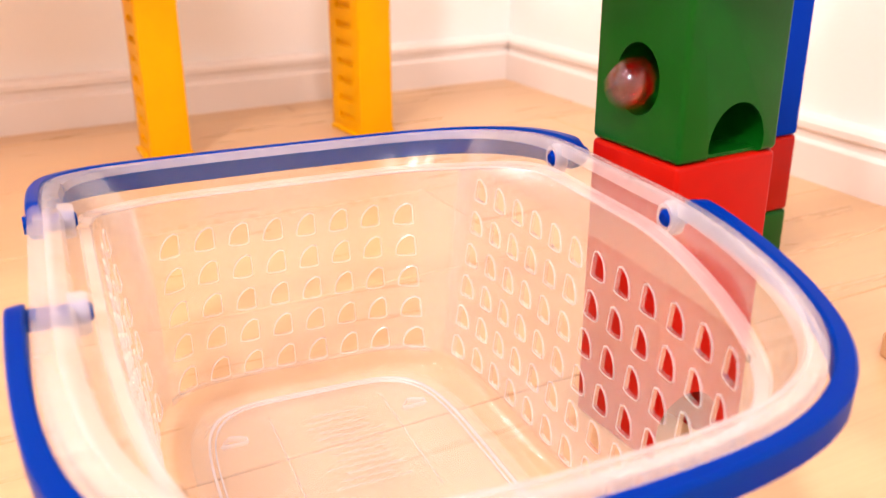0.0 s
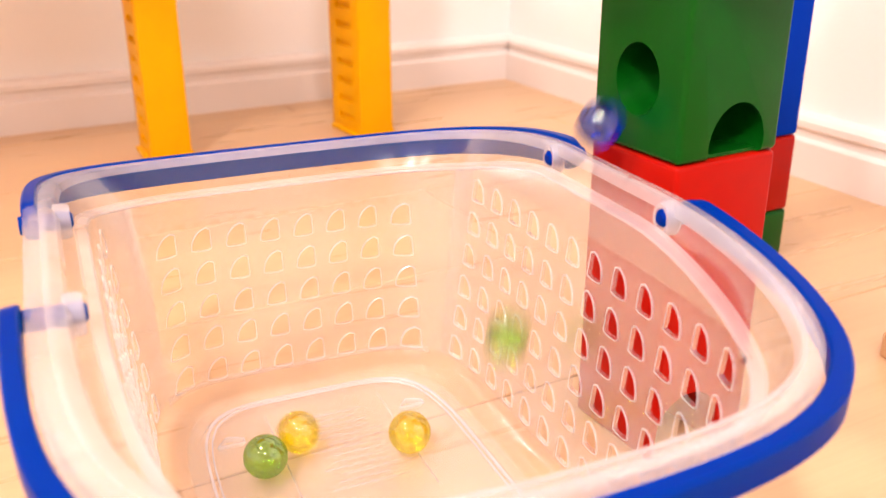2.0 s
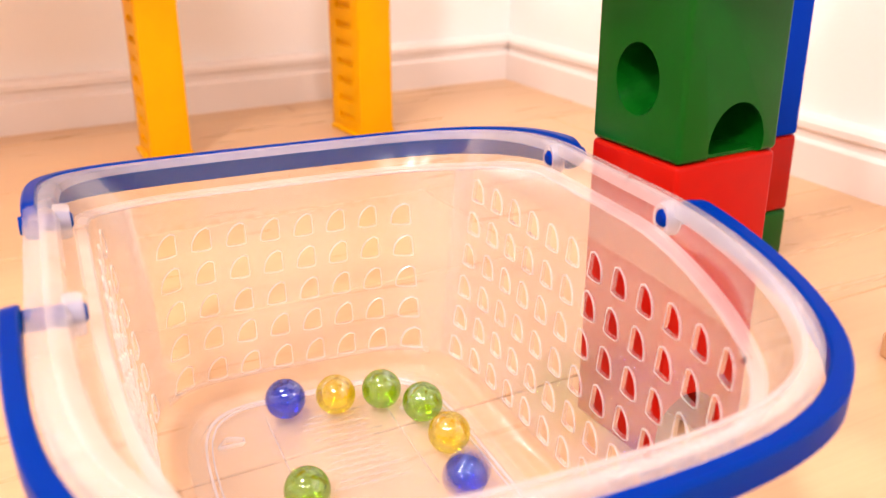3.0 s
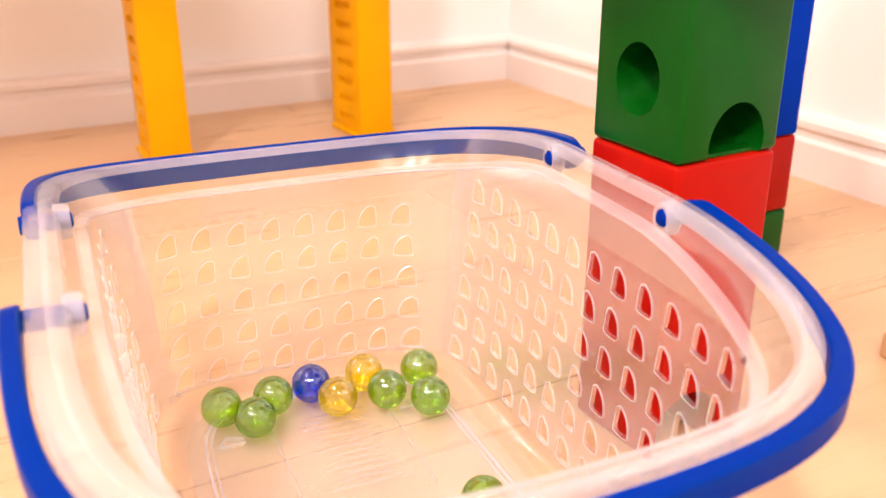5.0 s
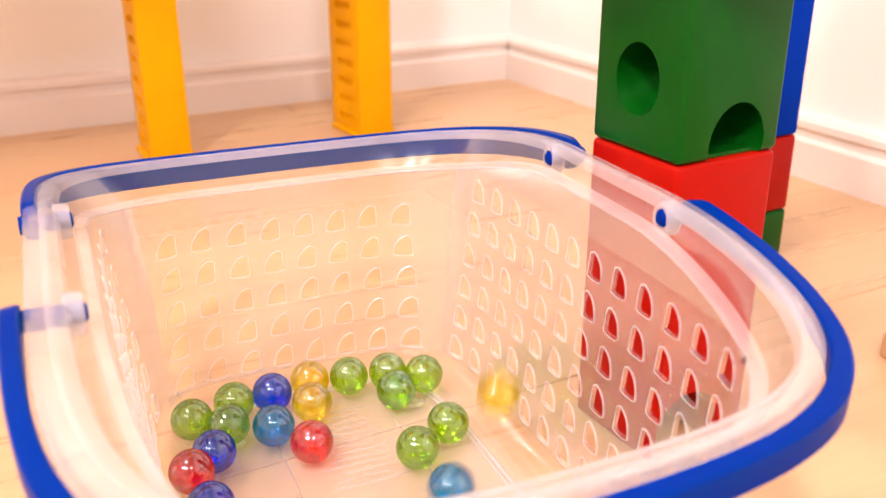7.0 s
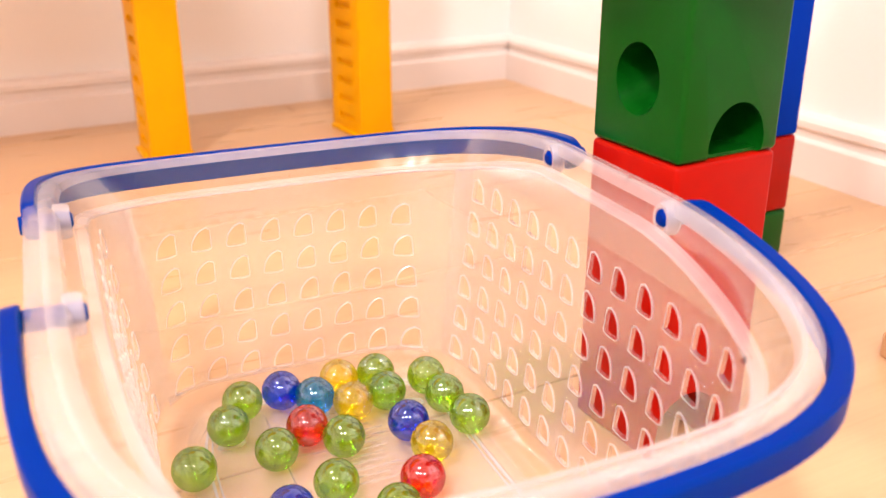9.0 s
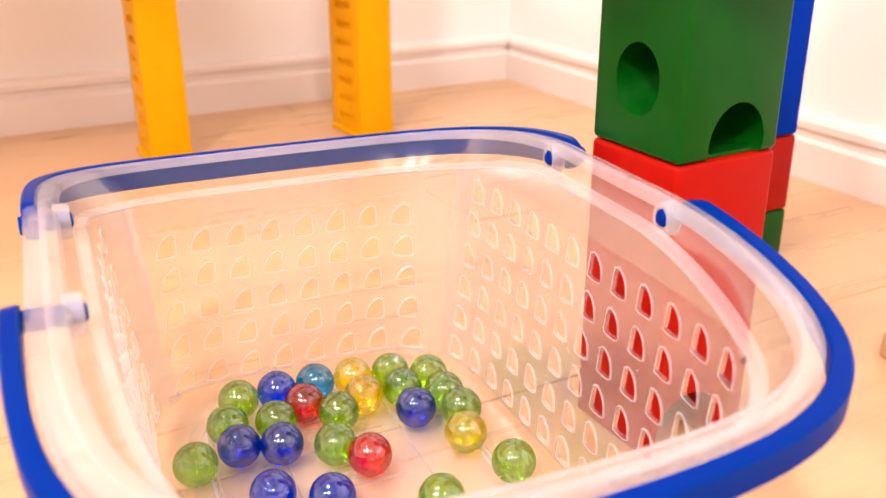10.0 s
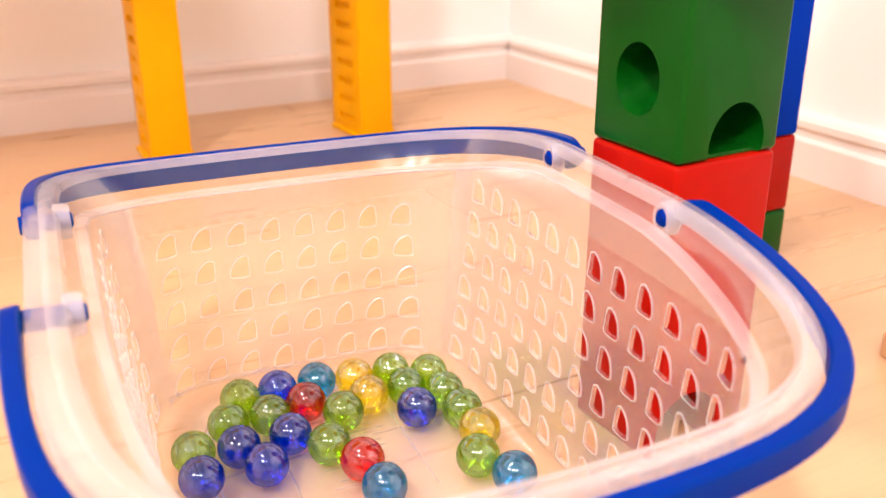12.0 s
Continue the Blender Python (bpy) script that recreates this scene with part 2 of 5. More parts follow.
part("cap", box((-0.009, -0.009, 0.014), (0.009, 0.009, 0.022), 0.002, 3), GREEN, wooden_toy, "green cap")


# ---- the yellow slotted posts ----
def slotted_post(m, group):
    """An upright bar with a ladder of recessed slots in its left face."""
    top, w, d = 0.40, 0.033, 0.056
    thing = empty("slotted_post", m, "bright yellow plastic toy post with ladder slots standing on the floor", "toy post", group)
    ob = part("body", box((0, 0, 0), (w, d, top), 0.0015), YELLOW, thing)
    bm = bmesh.new()
    for k in range(23):
        z = 0.012 + 0.0165 * k
        box_into(bm, (-0.01, d * 0.24, z), (0.0032, d * 0.74, z + 0.0055))
    cut(ob, bm)
    for sx in (0.0, w):
        part("foot", box((sx - 0.004, 0.004, 0), (sx + 0.004, d - 0.004, 0.004), 0.0012), YELLOW, thing)
    return thing


slotted_post(pose(-0.2374, 0.7336, 0, 0, 0, 27), "yellow posts")
slotted_post(pose(-0.0729, 0.8136, 0, 0, 0, 33), "yellow posts")

# Unseen board added above the posts to shade the back-left wall and floor.
platform = part("toy_platform", box((-1.30, -0.40, 0.40), (-0.385, -0.080, 0.412), 0.004, 2), YELLOW)
platform.matrix_basis = CORNER
tagged(platform, "flat yellow unseen board added over a slotted post to shade the wall", "toy platform")

# ---- the basket ----
# Its own space: x across (to its handle pins), y from back to front, z up.
POWER = 5.0
CELL = 4


def half_sizes(z):
    return 0.0690 + 0.125 * z, 0.1054 + 0.154 * z


def sup(a, b, phi):
    c, s = math.cos(phi), math.sin(phi)
    return (a * math.copysign(abs(c) ** (2 / POWER), c), b * math.copysign(abs(s) ** (2 / POWER), s))


def smooth_step(lo, hi, x):
    t = min(1, max(0, (x - lo) / (hi - lo)))
    return t * t * (3 - 2 * t)


def rim_z(v):
    return 0.1041 + 0.0186 * (1 - smooth_step(0.0303, 0.1694, abs(v)))


RIM_A, RIM_B, RIM_POWER, RIM_BOW, RIM_DIP, RIM_X = 0.0998, 0.1250, 5.6, 0.0122, 0.0031, -0.0020


def rim_at(phi, off, dz):
    """A point on the rolled rim, whose ends bow outwards and dip in their middle."""
    c, s = math.cos(phi), math.sin(phi)
    inset = (off - 0.0156) * (1 - 0.5 * abs(s) ** 3 if off < 0.0156 else 1)
    x = (RIM_A + inset) * math.copysign(abs(c) ** (2 / RIM_POWER), c)
    y = (RIM_B + inset) * math.copysign(abs(s) ** (2 / RIM_POWER), s)
    ux, uy = min(1, abs(x) / RIM_A), min(1, abs(y) / RIM_B)
    z = rim_z(y) + dz - RIM_DIP * (1 - ux ** 2) * uy ** 8
    return (x + RIM_X * min(1, max(0, (off - 0.004) / 0.006)), y + math.copysign(RIM_BOW * (1 - ux ** 2) * uy ** 4, s), z)


def ledge_z(v):
    return 0.0905 + 0.0215 * (1 - smooth_step(0.025, 0.142, abs(v)))


def on_side(v, z, off):
    a, b = half_sizes(z)
    a, b = a + off, b + off
    return (a * (1 - min(0.999, abs(v / b)) ** POWER) ** (1 / POWER), v, z)


def on_end(u, z, off):
    a, b = half_sizes(z)
    a, b = a + off, b + off
    return (u, -b * (1 - min(0.999, abs(u / a)) ** POWER) ** (1 / POWER), z)


V0, V1, U0, U1 = -0.0867, 0.0981, -0.0605, 0.0603
ZB = 0.0104


def on_corner(k, z, off, v_end, u_end):
    """From the end of the side wall (k = 0) to the end wall (k = 1), in the corner x > 0, y < 0."""
    a, b = half_sizes(z)
    a, b = a + off, b + off
    p0 = math.asin(min(1, (abs(v_end) / b) ** (POWER / 2)))
    p1 = math.acos(min(1, (abs(u_end) / a) ** (POWER / 2)))
    x, y = sup(a, b, p0 + (p1 - p0) * k)
    return (x, -y, z)


def fin_outline(mirror):
    """A quarter round, upright edge at 0, falling away to one side; its radius by angle about its middle."""
    r, pts = 0.0091, []
    cx, cz = 0.0036, 0.0038
    for k in range(31):
        a = math.pi / 2 * k / 30
        pts.append((r * math.cos(a) * 0.90, r * 1.04 * math.sin(a)))
    for k in range(1, 12):
        pts.append((0.0, r * 1.04 * (1 - k / 11)))
    for k in range(1, 11):
        pts.append((r * 0.90 * k / 11, 0.0))
    polar = sorted((math.atan2(z - cz, x - cx), math.hypot(x - cx, z - cz)) for x, z in pts)
    angles, radii = [p[0] for p in polar], [p[1] for p in polar]

    def radius(a):
        ang = math.pi - a if mirror else a
        ang = math.atan2(math.sin(ang), math.cos(ang))
        return float(np.interp(ang, angles, radii, period=2 * math.pi))
    return radius, (-cx if mirror else cx), cz


def panel(bm, at, s_list, z_list, holes, mirror):
    """A wall panel. s_list and z_list are cell borders; holes: (i, j) -> corner of the hole (s, z)."""
    radius, cx, cz = fin_outline(mirror)
    thick = 0.0013
    for i in range(len(s_list) - 1):
        for j in range(len(z_list) - 1):
            s0, s1, z0, z1 = s_list[i], s_list[i + 1], z_list[j], z_list[j + 1]

            def put(s, z, off):
                return bm.verts.new(at(s, z(s) if callable(z) else z, off))
            zf0 = z0 if callable(z0) else (lambda s, z0=z0: z0)
            zf1 = z1 if callable(z1) else (lambda s, z1=z1: z1)
            if (i, j) not in holes:
                for off in (0.0, thick):
                    g = [[put(s0 + (s1 - s0) * p / 2, zf0(s0 + (s1 - s0) * p / 2) * (1 - q / 2) + zf1(s0 + (s1 - s0) * p / 2) * q / 2, off)
                          for q in range(3)] for p in range(3)]
                    for p, q in itertools.product(range(2), range(2)):
                        bm.faces.new((g[p][q], g[p + 1][q], g[p + 1][q + 1], g[p][q + 1]))
                continue
            hs, hz = holes[i, j]
            ms, mz = hs + cx, hz + cz
            edge = []
            for k in range(CELL):
                edge.append((s0 + (s1 - s0) * k / CELL, z0))
            for k in range(CELL):
                edge.append((s1, z0 + (z1 - z0) * k / CELL))
            for k in range(CELL):
                edge.append((s1 - (s1 - s0) * k / CELL, z1))
            for k in range(CELL):
                edge.append((s0, z1 - (z1 - z0) * k / CELL))
            rings = [[], [], [], [], [], []]
            for es, ez in edge:
                a = math.atan2(ez - mz, es - ms)
                r = radius(a)
                ca, sa = math.cos(a), math.sin(a)
                rings[0].append(put(es, ez, 0.0))
                for k, (grow, off) in enumerate(((0.0006, 0.0), (0.0004, -0.0005), (0.0, -0.0004), (0.0, thick)), 1):
                    rings[k].append(put(ms + (r + grow) * ca, mz + (r + grow) * sa, off))
                rings[5].append(put(es, ez, thick))
            n = len(edge)
            for k, (p, q) in enumerate(zip(rings, rings[1:])):
                for e in range(n):
                    f = bm.faces.new((p[e], p[(e + 1) % n], q[(e + 1) % n], q[e]))
                    f.material_index = 1 if k in (1, 2) else 0


def steps(a, b, n):
    return [a + (b - a) * k / n for k in range(n + 1)]


def basket_walls():
    bm = bmesh.new()
    # long sides: twelve by six openings; ends: eight by five
    sv = [V0 + 0.0154 * k for k in range(13)]
    sz = [0.0962 - 0.0148 * j - 0.0118 for j in range(5, -1, -1)] + [0.0962 + 0.0030]
    for flip in (1, -1):
        holes = {(i, j): (sv[i] + 0.003, sz[j] + 0.0023) for i in range(12) for j in range(6)}

        def side(v, z, off, flip=flip):
            x, y, z = on_side(v, z, off)
            return (x * flip, y, z)
        panel(bm, side, sv, sz + [ledge_z], holes, False)
        eu = [U0 + 0.0151 * k for k in range(9)]
        ez = [ZB] + [0.0785 - 0.0146 * j - 0.0116 for j in range(4, -1, -1)] + [0.0785 + 0.0030]
        holes = {(i, j + 1): (eu[i] + 0.0120, ez[j + 1] + 0.0021) for i in range(8) for j in range(5)}

        def end(u, z, off, flip=flip):
            x, y, z = on_end(u, z, off)
            return (x, y * flip, z)
        panel(bm, end, eu, ez + [lambda s: ledge_z(on_end(s, 0.092, 0)[1])], holes, True)
        for fy in (1, -1):
            v_end = V0 if fy == 1 else V1
            u_end = U1 if flip == 1 else U0

            def corner(k, z, off, fx=flip, fy=fy, v_end=v_end, u_end=u_end):
                x, y, z = on_corner(k, z, off, v_end, u_end)
                return (x * fx, y * fy, z)

            def top(k, v_end=v_end, u_end=u_end):
                return ledge_z(on_corner(k, 0.095, 0, v_end, u_end)[1])
            panel(bm, corner, steps(0, 1, 7), steps(ZB, 0.085, 7) + [top], {}, False)
    bmesh.ops.remove_doubles(bm, verts=bm.verts, dist=0.00002)
    return bm


def loft(bm, rows, closed_ring=True, closed_section=False, index=0):
    """Faces between the rows of verts (each a list along the ring)."""
    n = len(rows[0])
    pairs = list(zip(rows, rows[1:])) + ([(rows[-1], rows[0])] if closed_section else [])
    for p, q in pairs:
        for e in range(n if closed_ring else n - 1):
            f = bm.faces.new((p[e], p[(e + 1) % n], q[(e + 1) % n], q[e]))
            f.material_index = index


def even_ring(n):
    """Angles that lie evenly along the rim."""
    fine = [2 * math.pi * k / 8000 for k in range(8001)]
    pts = np.array([sup(0.092, 0.127, p) for p in fine])
    run = np.concatenate([[0], np.cumsum(np.hypot(*np.diff(pts, axis=0).T))])
    return [float(np.interp(run[-1] * (k + 0.5) / n, run, fine)) for k in range(n)]


RING = even_ring(220)


def ring_at(phi, off, zmode, dz):
    """A point on the collar: off outwards from the wall's top, at ledge or rim height."""
    if zmode == "r":
        return rim_at(phi, off, dz)
    _, v = sup(0.085, 0.1235, phi)
    a, b = half_sizes(ledge_z(v))
    end = abs(math.sin(phi)) ** 3
    off *= 1 - 0.32 * end
    x, y = sup(a + off, b + off, phi)
    return (x, y, ledge_z(y) + dz)


COLLAR = [(0.0, "l", -0.0005), (0.0006, "l", 0.0004), (0.0034, "l", 0.0011), (0.0042, "l", 0.0022), (0.0060, "r", -0.0040), (0.0068, "r", -0.0012),
          (0.0082, "r", -0.0001), (0.0105, "r", 0.0), (0.0138, "r", -0.0003), (0.0152, "r", -0.0012), (0.0156, "r", -0.0042),
          (0.0142, "r", -0.0042), (0.0138, "r", -0.0020), (0.0092, "r", -0.0020), (0.0078, "r", -0.0045), (0.0058, "l", 0.0016),
          (0.0040, "l", -0.0006), (0.0016, "l", -0.0012)]


def basket_collar():
    bm = bmesh.new()
    rows = [[bm.verts.new(ring_at(p, *row)) for p in RING] for row in COLLAR]
    loft(bm, rows[4:8], index=2)        # the rolled inner edge
    loft(bm, rows[7:14], index=1)       # the flange
    loft(bm, rows[13:] + rows[:1])      # the thin collar under it
    loft(bm, rows[0:4], index=2)        # the step at the top of the wall
    loft(bm, rows[3:5])
    return bm


SLOTS = [(-0.0409, -0.063), (0.0376, -0.063)]


def slot_outline(u, v, grow=0.0):
    """A small quarter-round opening in the bottom."""
    pts = [(-0.0050 - grow, 0.0021 + grow), (0.0050 + grow, 0.0021 + grow), (0.0050 + grow, -0.0004)]
    pts += [(0.0050 + grow - (0.0068 + grow) * math.sin(k * math.pi / 12), -0.0004 - (0.0019 + grow) * math.sin(k * math.pi / 8 if k < 4 else math.pi / 2)) for k in range(1, 6)]
    return [(u + x, v + y) for x, y in pts]


def basket_floor():
    bm = bmesh.new()
    a, b = half_sizes(ZB)
    sheets = ([(0.0, ZB), (0.0008, 0.0086), (0.0024, 0.0068), (0.0046, 0.0054), (0.0075, 0.0045), (0.0105, 0.0042)],
              [(-0.0016, ZB), (-0.0008, 0.0074), (0.0012, 0.0052), (0.0036, 0.0038), (0.0070, 0.0028), (0.0105, 0.0024),
               (0.0120, 0.0002), (0.0145, 0.0002), (0.0150, 0.0024)])
    lips = []
    for prof in sheets:
        rows = [[bm.verts.new((*sup(a - off, b - off, p), z)) for p in RING] for off, z in prof]
        loft(bm, rows[:6], index=1)
        if len(rows) > 6:
            loft(bm, rows[5:])
        loops = [rows[-1]]
        for u, v in SLOTS:
            loops.append([bm.verts.new((x, y, prof[-1][1])) for x, y in slot_outline(u, v)])
        lips.append(loops[1:])
        edges = []
        for loop in loops:
            for p, q in zip(loop, loop[1:] + loop[:1]):
                edges.append(bm.edges.get((p, q)) or bm.edges.new((p, q)))
        bmesh.ops.triangle_fill(bm, use_beauty=True, use_dissolve=False, edges=edges)
    for upper, lower in zip(*lips):
        loft(bm, [upper, lower], index=2)
    return bm


def slot_lip(u, v):
    """The bright raised edge round an opening."""
    bm = bmesh.new()
    rows = [[bm.verts.new((x, y, z)) for x, y in slot_outline(u, v, g)] for g, z in ((0.0001, 0.0040), (0.0002, 0.0050), (0.0007, 0.0050), (0.0009, 0.0040))]
    loft(bm, rows, closed_section=True)
    return bm


def handle_bow(front):
    """A blue bow folded down round one end of the rim, from pin to pin."""
    bm = bmesh.new()
    sign = 1 if front else -1
    around = even_ring(320)
    ring = [p for p in around if sign * ring_at(p, 0.018, "r", 0)[1] > 0.031]
    if not front:
        ring.sort()
    sec = [(0.0163, -0.0014), (0.0170, -0.0005), (0.0204, -0.0005), (0.0212, -0.0014), (0.0210, -0.0090), (0.0203, -0.0098),
           (0.0169, -0.0098), (0.0163, -0.0090)]
    if not front:
        sec = [(off, dz if dz > -0.005 else dz - 0.0026) for off, dz in sec]
    sag = 0.016 if front else 0.0       # the front bow hangs a little lower
    n = len(ring)
    rows = []
    for off, dz in sec:
        row = []
        for k, p in enumerate(ring):
            x, y, z = ring_at(p, off, "r", dz)
            if not front:       # it sits loose, a little to one side, close to the rim
                x, y, z = x * 0.970 + 0.0022, y - 0.0012, z + (0.0008 if dz > -0.005 else 0.0)
            end = min(k, n - 1 - k)
            pinch = 1 - 0.6 * max(0.0, 1 - end / 3) ** 2      # rounded ends
            zc = rim_z(y) - (0.0044 if front else 0.0064)
            row.append(bm.verts.new((x, y, zc + (z - zc) * pinch - sag * (abs(y) - 0.0372))))
        rows.append(row)
    loft(bm, rows, closed_ring=False, closed_section=True)
    for e in (0, -1):
        bm.faces.new([r[e] for r in rows])
    return bm


TH = 0.3999
centre = Vector((0.087 * math.cos(TH) - 0.270 * math.sin(TH), 0.087 * math.sin(TH) + 0.270 * math.cos(TH), 0))
# basket space: x along the across direction, y towards the front
ACROSS, FRONT = Vector((math.cos(TH), math.sin(TH), 0)), Vector((math.sin(TH), -math.cos(TH), 0))


def to_room(x, y, z):
    """From basket directions to the basket object's own space, which is turned but not mirrored."""
    return (x, -y, z)


basket = empty("basket", Matrix.Translation(centre) @ Matrix.Rotation(TH, 4, "Z"),
               "clear milky plastic basket with pierced walls and blue folding handles", "basket")


def mirrored(bm):
    for v in bm.verts:
        v.co.y = -v.co.y
    return bm


part("wall", mirrored(basket_walls()), [PP_WALL, PP_LIP], basket, "clear pierced plastic walls with quarter-round holes")
part("rim", mirrored(basket_collar()), [PP_COLLAR, PP_RIM, PP_RIDGE], basket, "thick milky stepped rim")
base = part("base", mirrored(basket_floor()), [PP_BASE, PP_FILLET, PP_LIP], basket, "clear moulded plastic bottom")
for front in (False, True):
    part("handle", mirrored(handle_bow(front)), BLUE, basket, "deep blue folded plastic handle")
for sx in (1, -1):
    for sy in (1, -1):
        v, z = 0.0372 * sy, 0.1168
        a = on_side(v, 0.1125, 0)[0] + 0.002
        bm = bmesh.new()
        rounds(bm, (sx * (a + 0.0030), -v, z), (sx * (a + 0.0180), -v, z), 0.0030, 20)
        rounds(bm, (sx * (a + 0.0018), -v, z), (sx * (a + 0.0030), -v, z), 0.0018, 20, 0.0030)
        part("pin", bm, BLUE, basket, "blue handle pin")
        bm = bmesh.new()
        ringo = []
        for r, d in ((0.0034, 0.0026), (0.0046, 0.0026), (0.0052, 0.0040), (0.0052, 0.0075), (0.0034, 0.0075)):
            ringo.append([bm.verts.new((sx * (a + d), -v + r * 0.92 * math.cos(t), z - 0.0003 + r * 1.15 * math.sin(t)))
                          for t in steps(0, 2 * math.pi * 23 / 24, 23)])
        loft(bm, ringo, closed_section=True)
        part("pin_boss", bm, PP_RIDGE, basket, "clear boss round the pin")


bm = bmesh.new()
for inset, wide in ((0.0172, 0.0010), (0.0196, 0.0006)):
    a, b = half_sizes(ZB)
    rows = [[bm.verts.new((*sup(a - inset - d, b - inset - d, p), z)) for p in RING]
            for d, z in ((0, 0.0040), (0, 0.0049), (wide, 0.0049), (wide, 0.0040))]
    loft(bm, rows, closed_section=True)
part("base_ridge", bm, PP_RIDGE, base, "raised moulded ridge on the bottom")


def base_detail(name, u, v, wide, deep, mat, label):
    bm = box((u - wide / 2, -v - deep / 2, 0.0040), (u + wide / 2, -v + deep / 2, 0.00455), 0.0002, 1)
    part(name, bm, mat, base, label)


rnd = random.Random(4)
for k in range(13):
    n = rnd.choice((1, 2))
    wide = rnd.uniform(0.020, 0.032)
    base_detail("moulded_line", 0.004 + rnd.uniform(-0.003, 0.003), -0.068 + 0.0044 * k, wide, 0.0011, PP_LINE, "faint moulded line of writing")
for u in (-0.0235, 0.0270):
    base_detail("moulded_border", u, -0.040, 0.0008, 0.072, PP_LINE, "faint moulded border line")
for u, v in SLOTS:
    part("slot_edge", mirrored(slot_lip(u, v)), PP_LIP, base, "small raised slot edge")


# ---- floor ----
def floor_planks():
    ground = empty("floor", CORNER, "light wood laminate floor with fine joints", "floor", kind="structure")
    bm = box((-BACK, -SIDE, -0.04), (0.0, 0.012, -0.012))
    part("floor_bed", bm, TRIM, ground)
    wide, long = 0.1415, 0.91
    k = 0
    y = 0.1055
    while y > -SIDE:
        x = -BACK - (0.35 * (k % 3))
        while x < 0.012:
            lo, hi = max(x, -BACK), min(x + long, 0.012)
            if hi - lo > 0.02:
                part("plank", box((lo + 0.0004, max(y - wide, -SIDE) + 0.0004, -0.012), (hi - 0.0004, min(y, 0.012) - 0.0004, 0.0), 0.0006, 1), OAK, ground, smooth=False)
            x += long
        y -= wide
        k += 1


floor_planks()


# ---- glass marbles ----
def marble(colour):
    bm = bmesh.new()
    bmesh.ops.create_icosphere(bm, subdivisions=4, radius=0.0085)
    words = {"green": "translucent olive green glass marble", "yellow": "translucent amber yellow glass marble",
             "blue": "translucent deep blue glass marble", "cyan": "translucent light blue glass marble",
             "red": "translucent red glass marble"}[colour]
    ob = part("marble", bm, GLASS[colour])
    return tagged(ob, words + " in the clear basket", "marble", "marbles")


def roll(colour, rows):
    """A marble and its way: seconds and its middle."""
    ob = marble(colour)
    walk(ob, [(t, pose(x, y, z)) for t, x, y, z in rows])


